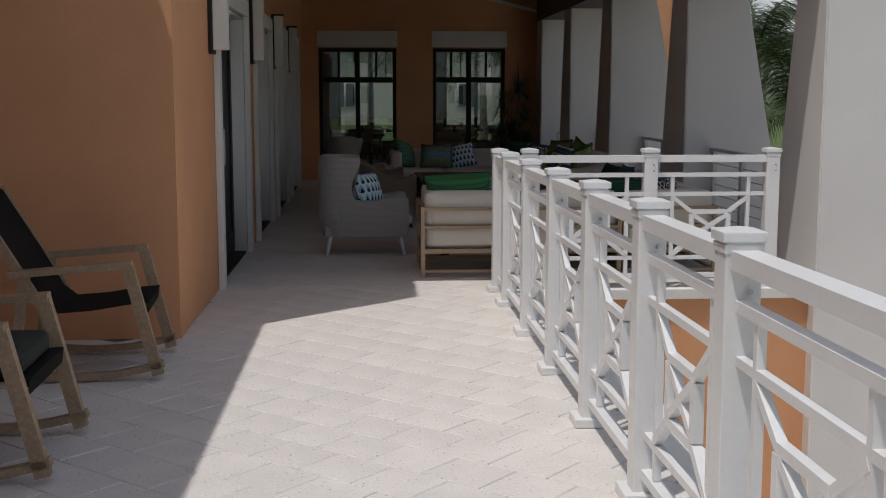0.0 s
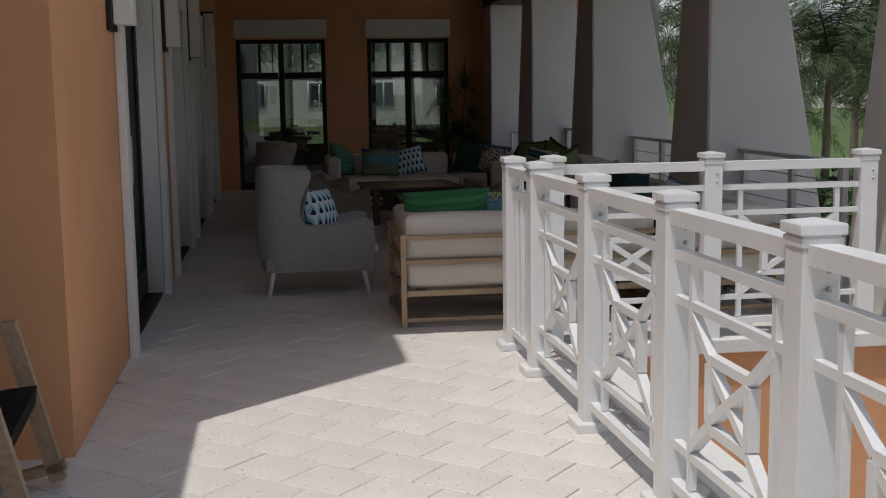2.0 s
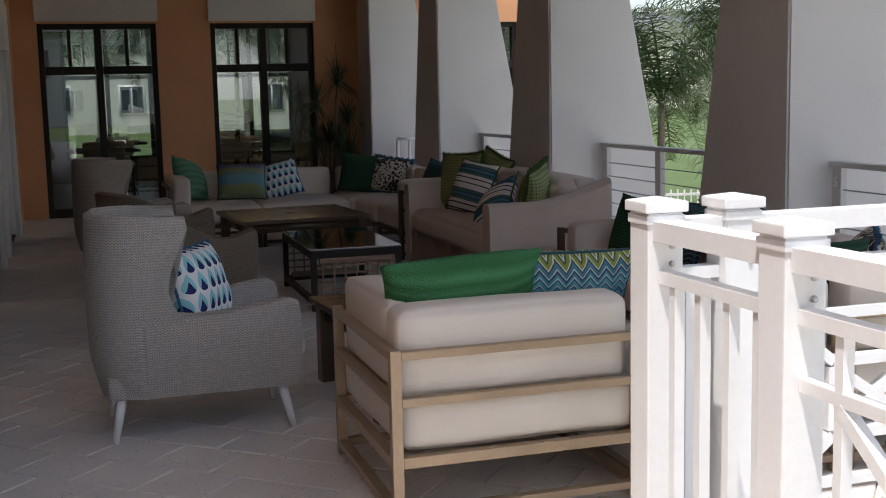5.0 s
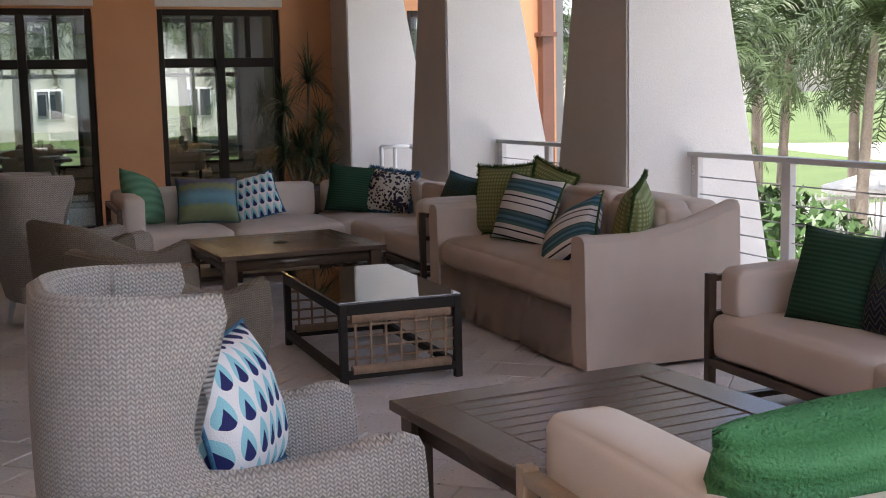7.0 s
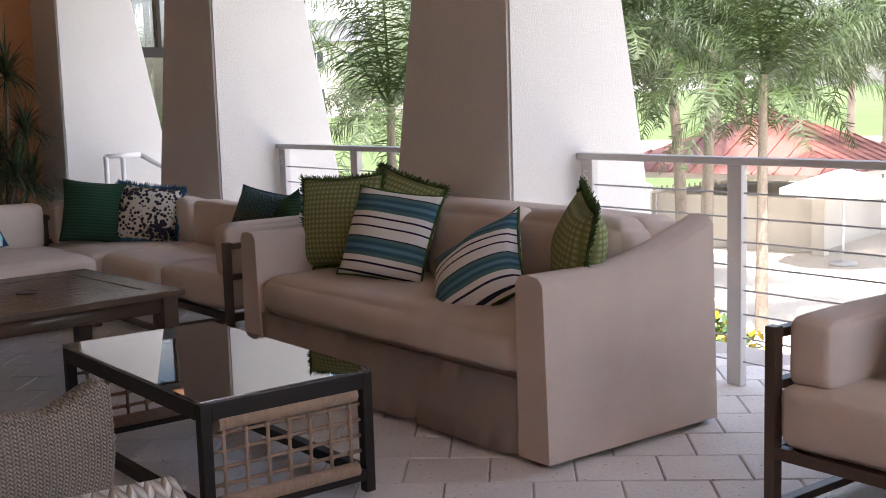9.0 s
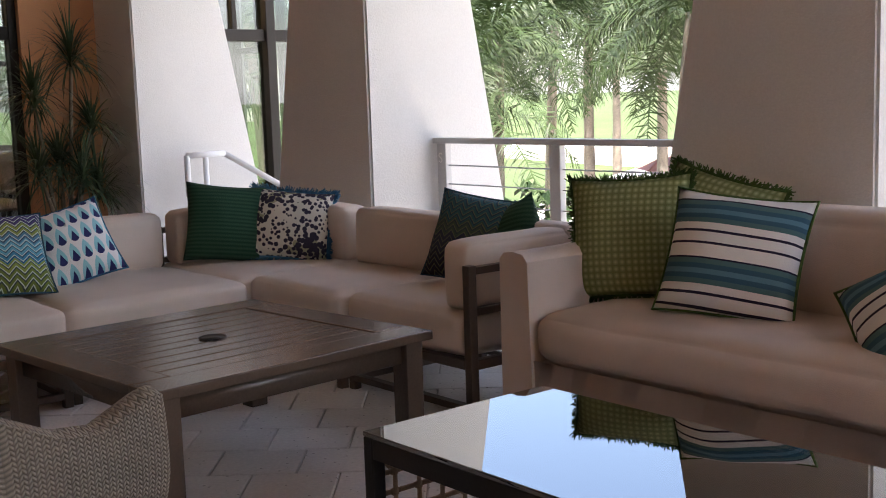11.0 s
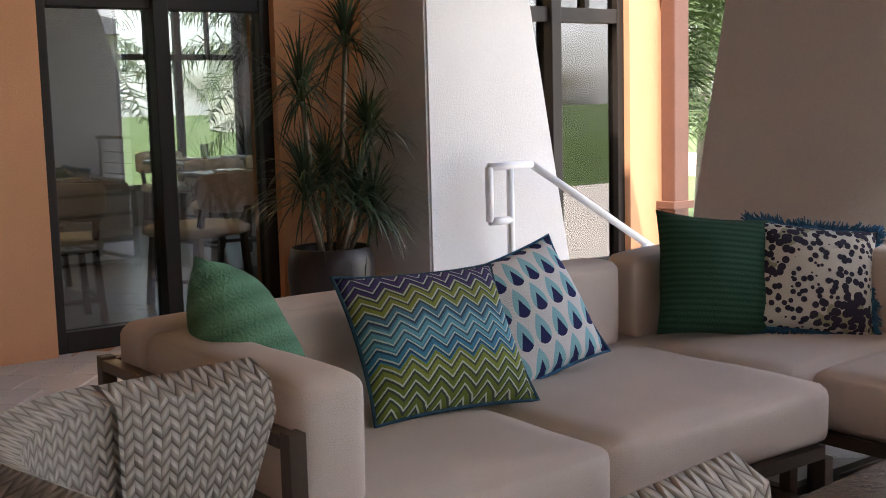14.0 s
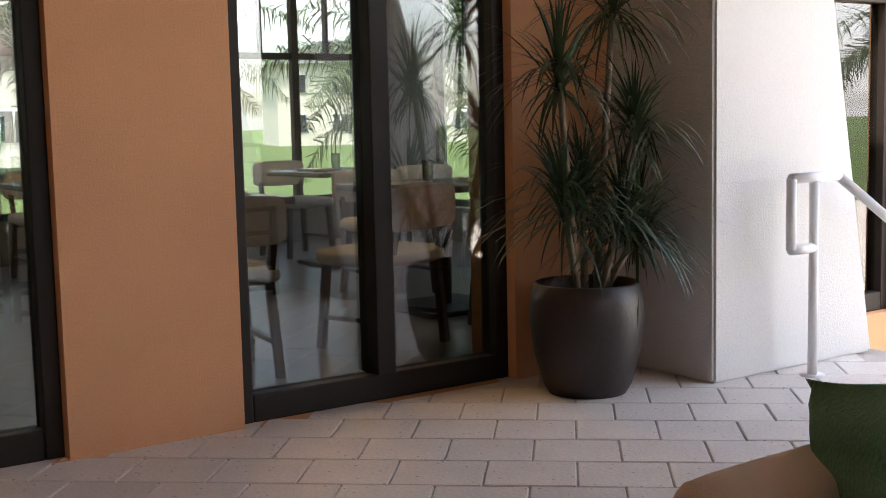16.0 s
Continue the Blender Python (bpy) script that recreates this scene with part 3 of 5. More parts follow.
def window(name, x0, x1, z0, z1, label):
    t = thing(name, label, "window", pose(0, EY, 0), kind="structure")
    fm, y0, y1 = M["bronze"], 0.05, 0.15
    mid, tz = (x0 + x1) / 2, 1.66
    for nm, b in (("jamb", (x0, x0 + 0.06, z0, z1)), ("jamb", (x1 - 0.06, x1, z0, z1)), ("head", (x0 + 0.062, x1 - 0.062, z1 - 0.06, z1)), ("sill", (x0 + 0.062, x1 - 0.062, z0, z0 + 0.10)), ("mullion", (mid - 0.04, mid + 0.04, z0 + 0.102, z1 - 0.062)), ("transom", (x0 + 0.062, mid - 0.042, tz - 0.045, tz + 0.045)), ("transom", (mid + 0.042, x1 - 0.062, tz - 0.045, tz + 0.045))):
        part(nm, box(b[0], b[1], y0 - (0.03 if nm == "mullion" else 0), y1, b[2], b[3], 0.006), fm, t)
    for a, b in ((x0 + 0.06, mid - 0.04), (mid + 0.04, x1 - 0.06)):
        c = (a + b) / 2
        part("glazing_bar", box(c - 0.02, c + 0.02, y0 + 0.01, y1 - 0.01, tz + 0.047, z1 - 0.062, 0.004), fm, t)
        for u, v, p, q in ((a, b, z0 + 0.10, tz - 0.045), (a, c - 0.02, tz + 0.045, z1 - 0.06), (c + 0.02, b, tz + 0.045, z1 - 0.06)):
            pane = part("pane", box(u, v, 0.095, 0.105, p, q), M["glass"], t, smooth=False)
            pane.visible_shadow = False
    return t


window("window_1", *WINDOWS[0], "tall dark bronze window into the dining room")
window("window_2", *WINDOWS[1], "tall dark bronze window beside the potted plant")
window("window_3", *WINDOWS[2], "tall dark bronze window above the steps")
for i, (a, b, c, d) in enumerate(WINDOWS[:2]):
    solid("trim_lintel", box(a - 0.02, b + 0.02, EY - 0.045, EY - 0.002, 2.20, 2.46, 0.006), M["trim"], "flat white band above a window", "trim", "structure")


def glazed_door(i, y0, y1):
    t = thing("door_%d" % i, "tall dark glazed door in a deep white surround", "door", pose(WX, 0, 0), kind="structure")
    for u, v in ((y0 - 0.14, y0), (y1, y1 + 0.14)):
        part("casing", box(0.002, 0.045, u, v, 0, DOOR_H + 0.14, 0.006), M["trim"], t)
    part("head_casing", box(0.002, 0.045, y0 + 0.001, y1 - 0.001, DOOR_H, DOOR_H + 0.14, 0.006), M["trim"], t)
    part("reveal", box(-0.35, 0.001, y0 + 0.002, y0 + 0.03, 0, DOOR_H - 0.032), M["trim"], t)
    part("reveal", box(-0.35, 0.001, y1 - 0.03, y1 - 0.002, 0, DOOR_H - 0.032), M["trim"], t)
    part("reveal", box(-0.35, 0.001, y0 + 0.002, y1 - 0.002, DOOR_H - 0.03, DOOR_H - 0.002), M["trim"], t)
    part("threshold", box(-0.35, -0.01, y0 + 0.032, y1 - 0.032, -0.01, 0.02, 0.004), M["bronze"], t)
    m = (y0 + y1) / 2
    for u, v in ((y0 + 0.032, m - 0.002), (m + 0.002, y1 - 0.032)):
        leaf_ob = part("door_leaf", box(-0.15, -0.11, u, u + 0.10, 0.03, DOOR_H - 0.034, 0.004), M["bronze"], t)
        for nm, b in (("stile", (v - 0.10, v, 0.03, DOOR_H - 0.034)), ("rail", (u + 0.102, v - 0.102, 0.03, 0.22)), ("rail", (u + 0.102, v - 0.102, DOOR_H - 0.16, DOOR_H - 0.034))):
            part(nm, box(-0.15, -0.11, b[0], b[1], b[2], b[3], 0.004), M["bronze"], leaf_ob)
        part("pane", box(-0.136, -0.126, u + 0.1, v - 0.1, 0.22, DOOR_H - 0.16), M["dark_pane"], leaf_ob, smooth=False)
        hy = m - 0.06 if u < m - 0.3 else m + 0.06
        part("handle", rod((-0.08, hy, 0.85), (-0.08, hy, 1.15), 0.011), M["grey_rail"], leaf_ob, "brushed metal pull handle")


for i, (a, b) in enumerate(DOORS):
    glazed_door(i + 1, a, b)
    t = thing("wall_lamp", "white box lantern on a dark back plate beside a door", "wall lamp", pose(WX, a - 0.28, 1.72), "wall lamps")
    part("back_plate", box(0.002, 0.03, -0.10, 0.10, 0, 0.62, 0.004), M["bronze"], t)
    part("shade", box(0.032, 0.13, -0.075, 0.075, 0.03, 0.60, 0.006), M["trim"], t, "frosted white shade")
    part("top_cap", box(0.032, 0.14, -0.085, 0.085, 0.602, 0.62, 0.003), M["bronze"], t)


# ---- white railing along the walkway ----
RX = 1.35


def rail_x(y):
    return 1.347 + 0.009 * (8.015 - y)


def rail_rise(y):
    """The railing runs level while the walkway falls slightly towards the porch."""
    return -0.016 + 0.0085 * (8.015 - y)


def rail_post(parent, x, y, foot=True):
    e = rail_rise(y)
    part("post", box(x - 0.05, x + 0.05, y - 0.05, y + 0.05, 0.0, 1.03 + e, 0.006), M["rail"], parent)
    part("collar", box(x - 0.054, x + 0.054, y - 0.054, y + 0.054, 1.0 + e, 1.024 + e, 0.003), M["rail"], parent)
    bm = box(x - 0.06, x + 0.06, y - 0.06, y + 0.06, 1.0305 + e, 1.058 + e, 0.004)
    top = bm.verts.new((x, y, 1.069 + e))
    c = [bm.verts.new((x + u * 0.056, y + v * 0.056, 1.0585 + e)) for u, v in ((-1, -1), (1, -1), (1, 1), (-1, 1))]
    for i in range(4):
        bm.faces.new((c[i], c[(i + 1) % 4], top))
    part("post_cap", bm, M["rail"], parent)
    if foot:
        part("post_foot", box(x - 0.085, x + 0.085, y - 0.085, y + 0.085, 0.0, 0.04, 0.006), M["rail"], parent)
    for z in (0.90, 0.945):
        part("bolt", rod((x + 0.018, y - 0.056, z + e), (x + 0.018, y - 0.049, z + e), 0.008, 8), M["grey_rail"], parent)


def rail_panel(parent, a, b, plain=False):
    ea, eb = rail_rise(a[1]), rail_rise(b[1])
    a, b = Vector((*a, 0)), Vector((*b, 0))
    d = (b - a)
    d -= d.normalized() * 0.1
    a = a + d.normalized() * 0.05
    P = lambda q, z: a + d * q + Vector((0, 0, z + (ea + (eb - ea) * q) * z))
    part("top_rail", bar(P(0, 0.985), P(1, 0.985), 0.075, 0.05), M["rail"], parent)
    part("mid_rail", bar(P(0, 0.865), P(1, 0.865), 0.04, 0.032), M["rail"], parent)
    part("bottom_rail", bar(P(0, 0.105), P(1, 0.105), 0.045, 0.035), M["rail"], parent)
    if plain:
        for k in ((0.12, 0.37, 0.63, 0.88) if d.length > 0.3 else (0.3, 0.7)):
            part("baluster", bar(P(k, 0.126), P(k, 0.846), 0.028, 0.028), M["rail"], parent)
        return
    L, R, l, r = 0.15, 0.85, 0.33, 0.67
    segs = [(L, 0.126, L, 0.846), (R, 0.126, R, 0.846), (0, 0.72, 1, 0.72), (0, 0.24, 1, 0.24), (L, 0.70, l, 0.585), (R, 0.70, r, 0.585), (l, 0.585, r, 0.585),
            (l, 0.57, r, 0.39), (r, 0.57, l, 0.39), (l, 0.375, r, 0.375), (l, 0.375, L, 0.26), (r, 0.375, R, 0.26), (l, 0.57, l, 0.39), (r, 0.57, r, 0.39)]
    for i, (s0, z0, s1, z1) in enumerate(segs):
        k = 0.026 + 0.0007 * i
        part("fret_bar", bar(P(s0, z0), P(s1, z1), k, k), M["rail"], parent)


railing = thing("walkway_railing", "white powder-coated metal railing with fretwork panels beside the walkway", "railing")
ys = [8.015] + [7.424 - 0.963 * k - (0.10 if k > 5 else 0.0) for k in range(14)]
for y in ys:
    rail_post(railing, rail_x(y), y)
for i, (u, v) in enumerate(zip(ys, ys[1:])):
    rail_panel(railing, (rail_x(u), u), (rail_x(v), v), plain=(i == 0))
cross = thing("terrace_railing", "white powder-coated metal railing with fretwork panels along the terrace edge", "railing")
cx = [(1.566, 8.01), (2.458, 8.022), (3.372, 8.036)]
for x, y in cx:
    rail_post(cross, x, y, False)
rail_panel(cross, (RX + 0.005, 8.015), (1.566, 8.01), plain=True)
for u, v in zip(cx, cx[1:]):
    rail_panel(cross, u, v)


# ---- cable rails between the columns ----
def cable_rail(y0, y1, ym, label):
    t = thing("cable_railing", label, "railing", pose(3.66, 0, 0), "cable railings")
    part("top_rail", box(-0.035, 0.035, y0, y1, 0.90, 0.93, 0.006), M["grey_rail"], t)
    for y in (y0 + 0.06, ym, y1 - 0.06):
        part("post", box(-0.02, 0.02, y - 0.035, y + 0.035, 0.0, 0.899, 0.004), M["grey_rail"], t)
    for k in range(8):
        z = 0.10 + k * 0.098
        part("cable", rod((0, y0 + 0.02, z), (0, y1 - 0.02, z), 0.004, 5), M["cable"], t)
    return t


for y0, y1, ym in ((14.2, 16.04, 15.15), (11.45, 13.29, 12.4), (8.8, 10.51, 9.6)):
    cable_rail(y0, y1, ym, "grey steel railing with thin horizontal cables between two columns")
    cu = bpy.data.curves.new("letter", "FONT")
    cu.body, cu.size, cu.extrude = "S", 0.075, 0.001
    tmp = new("letter", cu)
    me = bpy.data.meshes.new_from_object(tmp)
    bpy.data.objects.remove(tmp)
    me.materials.append(M["canvas"])
    sg = new("letter_sign", me)
    sg.matrix_basis = pose(3.636, y1 - 0.04, 0.80, 90, 0, -90)
    tagged(sg, "small white letter S on the cable railing post", "sign")

# stair handrail beside the end column
t = thing("stair_handrail", "white tubular handrail leading down the steps", "handrail", pose(0, 18.47, 0))
part("post", rod((3.60, 0, 0.0), (3.60, 0, 0.785), 0.02, 10), M["rail"], t)
for nm, a, b in (("rail", (3.46, 0, 0.80), (3.75, 0, 0.80)), ("sloping_rail", (3.75, 0, 0.80), (6.1, 0, -0.55)), ("return", (3.46, 0, 0.80), (3.46, 0, 0.52)), ("return", (3.46, 0, 0.52), (3.60, 0, 0.52))):
    part(nm, rod(a, b, 0.021, 10), M["rail"], t)
part("post", rod((4.6, 0, -1.2), (4.6, 0, 0.30), 0.02, 10), M["rail"], t)
part("post", rod((5.9, 0, -1.8), (5.9, 0, -0.44), 0.02, 10), M["rail"], t)
part("flange", rod((3.60, 0, -0.01), (3.60, 0, 0.008), 0.05, 14), M["rail"], t)
st = thing("steps", "pale stone steps going down beside the end wall", "steps", kind="structure")
for k in range(9):
    part("step", box(4.302 + 0.28 * k, 4.302 + 0.28 * (k + 1) - 0.002, 16.4, EY - 0.004, -1.9, -0.19 * (k + 1)), M["paving"], st)
t = thing("downpipe", "dark reddish-brown square downpipe on the corner of the end wall", "downpipe")
part("pipe", box(5.52, 5.66, EY - 0.14, EY - 0.02, -1.9, CEIL, 0.01), M["downpipe"], t)
for z in (0.4, 1.9):
    part("bracket", box(5.49, 5.69, EY - 0.16, EY - 0.002, z, z + 0.05, 0.004), M["downpipe"], t)


# ---- modular sofas ----
SEAT, BACK = 0.40, 0.67


def sofa_unit(x0, x1, y0, y1, backs, label, fm, cm, seed, arms="", arm_top=0.60, SEAT=0.40, BACK=0.67):
    """One module: a metal frame, a seat cushion and back cushions on the named sides."""
    t = thing("sofa_module", label, "sofa", pose((x0 + x1) / 2, (y0 + y1) / 2, 0), "modular sofas")
    hx, hy = (x1 - x0) / 2, (y1 - y0) / 2
    k = 0.035
    for sx in (-1, 1):
        for sy in (-1, 1):
            tall = (("W" in backs + arms) and sx < 0) or (("E" in backs + arms) and sx > 0) or (("S" in backs + arms) and sy < 0) or (("N" in backs + arms) and sy > 0)
            part("leg", box(sx * hx - (k if sx > 0 else 0), sx * hx + (k if sx < 0 else 0), sy * hy - (k if sy > 0 else 0), sy * hy + (k if sy < 0 else 0), 0, 0.56 if tall else 0.19, 0.003), fm, t)
    for sy in (-1, 1):
        yy = sy * hy - sy * k / 2
        part("base_rail", box(-hx + k, hx - k, yy - k / 2, yy + k / 2, 0.19, 0.225, 0.003), fm, t)
        part("floor_rail", box(-hx + k, hx - k, yy - k / 2, yy + k / 2, 0.035, 0.06, 0.003), fm, t)
    for sx in (-1, 1):
        xx = sx * hx - sx * k / 2
        part("base_rail", box(xx - k / 2, xx + k / 2, -hy + k, hy - k, 0.19, 0.225, 0.003), fm, t)
        part("floor_rail", box(xx - k / 2, xx + k / 2, -hy + k, hy - k, 0.035, 0.06, 0.003), fm, t)
    for side in backs + arms:
        for z in (0.395, 0.54):
            if side in "SN":
                yy = (-1 if side == "S" else 1) * (hy - k / 2)
                part("side_rail", box(-hx + k, hx - k, yy - k / 2, yy + k / 2, z - 0.012, z + 0.014, 0.003), fm, t)
            else:
                xx = (-1 if side == "W" else 1) * (hx - k / 2)
                part("side_rail", box(xx - k / 2, xx + k / 2, -hy + k, hy - k, z - 0.012, z + 0.014, 0.003), fm, t)
    g = 0.04
    part("seat_cushion", cushion(-hx + (g if "W" in backs + arms else 0.004), hx - (g if "E" in backs + arms else 0.004), -hy + (g if "S" in backs + arms else 0.0), hy - (g if "N" in backs + arms else 0.0), 0.228, SEAT, 0.032, 0.014, seed), cm, t)
    th = 0.15
    used = {"W": -hx + g, "E": hx - g, "S": -hy + g, "N": hy - g}
    for i, side in enumerate(backs + arms):
        top = BACK if side in backs else arm_top
        if side == "S":
            b = (used["W"], used["E"], -hy + g, -hy + g + th)
        elif side == "N":
            b = (used["W"], used["E"], hy - g - th, hy - g)
        elif side == "W":
            b = (-hx + g, -hx + g + th, -hy + g + (th if "S" in backs else 0), hy - g - (th if "N" in backs else 0))
        else:
            b = (hx - g - th, hx - g, -hy + g + (th if "S" in backs else 0), hy - g - (th if "N" in backs else 0))
        part("back_cushion" if side in backs else "arm_cushion", cushion(*b, SEAT - 0.005, top, 0.030, 0.010, seed + i + 1), cm, t)
    return t


CH, BR = M["champagne"], M["brown"]
nl = "cream cushioned outdoor sofa module on a champagne metal frame"
sofa_unit(0.80, 1.64, 8.66, 9.50, "SW", "cream cushioned corner sofa module on a champagne metal frame", CH, M["cream"], 1)
sofa_unit(1.65, 2.40, 8.66, 9.50, "S", nl, CH, M["cream"], 4)
sofa_unit(2.41, 3.17, 8.66, 9.50, "SE", nl, CH, M["cream"], 7)
sofa_unit(2.46, 3.18, 9.51, 10.42, "E", "beige cushioned sofa module facing a slatted table", BR, M["linen"], 10)
sofa_unit(2.48, 3.18, 10.43, 11.38, "E", "beige cushioned sofa module with an end arm", BR, M["linen"], 13, arms="N", arm_top=0.585)
fl = "beige cushioned outdoor sofa module on a dark brown frame"
FAR = dict(SEAT=0.385, BACK=0.64)
sofa_unit(0.64, 1.43, 15.58, 16.48, "N", "beige sofa module with an end arm on a dark brown frame", BR, M["linen"], 16, arms="W", arm_top=0.63, **FAR)
sofa_unit(1.44, 2.24, 15.60, 16.50, "N", fl, BR, M["linen"], 20, **FAR)
sofa_unit(2.25, 3.05, 15.74, 16.52, "NE", "beige corner sofa module on a dark brown frame", BR, M["linen"], 24, **FAR)
sofa_unit(2.31, 3.05, 15.04, 15.73, "E", fl, BR, M["linen"], 28, **FAR)
sofa_unit(2.34, 3.05, 14.28, 15.03, "E", "beige sofa module with an end arm beside the slipcovered sofa", BR, M["linen"], 32, arms="S", arm_top=0.63, **FAR)


# ---- slipcovered sofa ----
def slip_sofa(x0, x1, y0, y1):
    t = thing("slipcovered_sofa", "beige slipcovered sofa with sloping arms and a pleated skirt", "sofa", pose(x0, y0, 0))
    D, W = x1 - x0, y1 - y0
    for nm, a, b, sd in (("arm", 0.0, 0.13, 1), ("arm", W - 0.13, W, 2)):
        bm = bmesh.new()
        n = 12
        prof = []
        for i in range(n + 1):
            s = i / n
            z = 0.63 + 0.13 * max(0, (s - 0.35) / 0.65) ** 1.6
            prof.append((s * D, z))
        rows = []
        for off, dz in ((0.0, 0), (0.0, 1), (0.02, 2), (0.065, 3), (0.11, 2), (0.13, 1), (0.13, 0)):
            r = []
            for x, z in prof:
                zz = {0: 0.02, 1: z - 0.03, 2: z - 0.006, 3: z}[dz]
                flare = 0.02 * (1 - min(1, zz / 0.4)) * (-1 if off < 0.065 else 0)
                wob = 0.006 * noise.noise(Vector((x * 6, off * 9, zz * 5 + sd)))
                r.append((x, a + off + flare + wob, zz))
            rows.append(r)
        vs = [[bm.verts.new(p) for p in r] for r in rows]
        for i in range(len(rows) - 1):
            for j in range(n):
                bm.faces.new((vs[i][j], vs[i][j + 1], vs[i + 1][j + 1], vs[i + 1][j]))
        bm.faces.new([r[0] for r in vs])
        bm.faces.new([r[-1] for r in vs][::-1])
        bmesh.ops.recalc_face_normals(bm, faces=bm.faces)
        part(nm, bm, M["slip"], t)
    part("back", cushion(D - 0.20, D, 0.132, W - 0.132, 0.03, 0.745, 0.05, 0.012, 3), M["slip"], t)
    part("seat_cushion", cushion(0.01, D - 0.16, 0.134, W - 0.134, 0.27, 0.43, 0.06, 0.028, 5, 16), M["slip"], t)
    hw = (W - 0.27) / 3
    for k in range(3):
        part("back_cushion", cushion(D - 0.33, D - 0.15, 0.136 + hw * k, 0.134 + hw * (k + 1), 0.42, 0.74, 0.06, 0.03, 7 + k), M["slip"], t)
    bm = bmesh.new()
    rows = []
    n = 60
    for z in (0.275, 0.20, 0.10, 0.02):
        r = []
        for i in range(n + 1):
            s = i / n
            y = 0.10 + s * (W - 0.20)
            pleat = 0.0
            for c in (0.02, 0.35, 0.67, 0.98):
                pleat += 0.045 * math.exp(-((s - c) / 0.018) ** 2) * (0.275 - z) / 0.25
            r.append((0.012 - 0.03 * (0.275 - z) / 0.25 + pleat + 0.008 * noise.noise(Vector((y * 5, z * 4, 1))), y, z))
        rows.append(r)
    sheet_uv(bm, rows)
    bmesh.ops.solidify(bm, geom=list(bm.faces), thickness=0.01)
    part("skirt", bm, M["slip"], t)
    part("base", box(0.05, D - 0.05, 0.14, W - 0.14, 0.03, 0.268), M["slip"], t)
    return t


slip_sofa(2.34, 3.17, 12.12, 14.12)


# ---- tables ----
def slat_table(x, y, w_, d_, zt, turn, label):
    t = thing("coffee_table", label, "table", pose(x, y, 0, 0, 0, turn), "slatted coffee tables")
    hx, hy = w_ / 2, d_ / 2
    w = 0.13
    part("edge_board", box(-hx, hx, -hy, -hy + w, zt - 0.03, zt, 0.004), M["table"], t)
    part("edge_board", box(-hx, hx, hy - w, hy, zt - 0.03, zt, 0.004), M["table"], t)
    part("edge_board", box(-hx, -hx + w, -hy + w + 0.003, hy - w - 0.003, zt - 0.03, zt, 0.004), M["table"], t)
    part("edge_board", box(hx - w, hx, -hy + w + 0.003, hy - w - 0.003, zt - 0.03, zt, 0.004), M["table"], t)
    n = 9
    a, b = -hy + w + 0.004, hy - w - 0.004
    for k in range(n):
        u, v = a + (b - a) * k / n + 0.003, a + (b - a) * (k + 1) / n - 0.003
        part("slat", box(-hx + w + 0.004, hx - w - 0.004, u, v, zt - 0.028, zt - 0.003, 0.003), M["table"], t)
    for sx in (-1, 1):
        for sy in (-1, 1):
            part("leg", box(sx * (hx - 0.06) - 0.035, sx * (hx - 0.06) + 0.035, sy * (hy - 0.06) - 0.035, sy * (hy - 0.06) + 0.035, 0, zt - 0.031, 0.005), M["table"], t)
    for s in (-1, 1):
        part("apron", box(-hx + 0.097, hx - 0.097, s * (hy - 0.06) - 0.012, s * (hy - 0.06) + 0.012, zt - 0.10, zt - 0.031), M["table"], t)
        part("apron", box(s * (hx - 0.06) - 0.012, s * (hx - 0.06) + 0.012, -hy + 0.097, hy - 0.097, zt - 0.10, zt - 0.031), M["table"], t)
    bm = bmesh.new()
    for k in range(20):
        p = [Vector((0.042 * math.cos(2 * math.pi * q / 20), 0.042 * math.sin(2 * math.pi * q / 20), zt - 0.001)) for q in (k, k + 1)]
        rod(p[0], p[1], 0.004, 5, bm=bm)
    part("parasol_ring", bm, M["bronze"], t)
    part("parasol_plug", rod((0, 0, zt - 0.01), (0, 0, zt - 0.0005), 0.037, 18), M["bronze"], t)
    return t


slat_table(1.53, 14.62, 1.02, 1.0, 0.395, 4.5, "dark brown slatted metal coffee table with a parasol ring")
slat_table(1.43, 10.26, 0.93, 0.90, 0.395, 5.5, "dark brown slatted metal coffee table beside the wing chair")


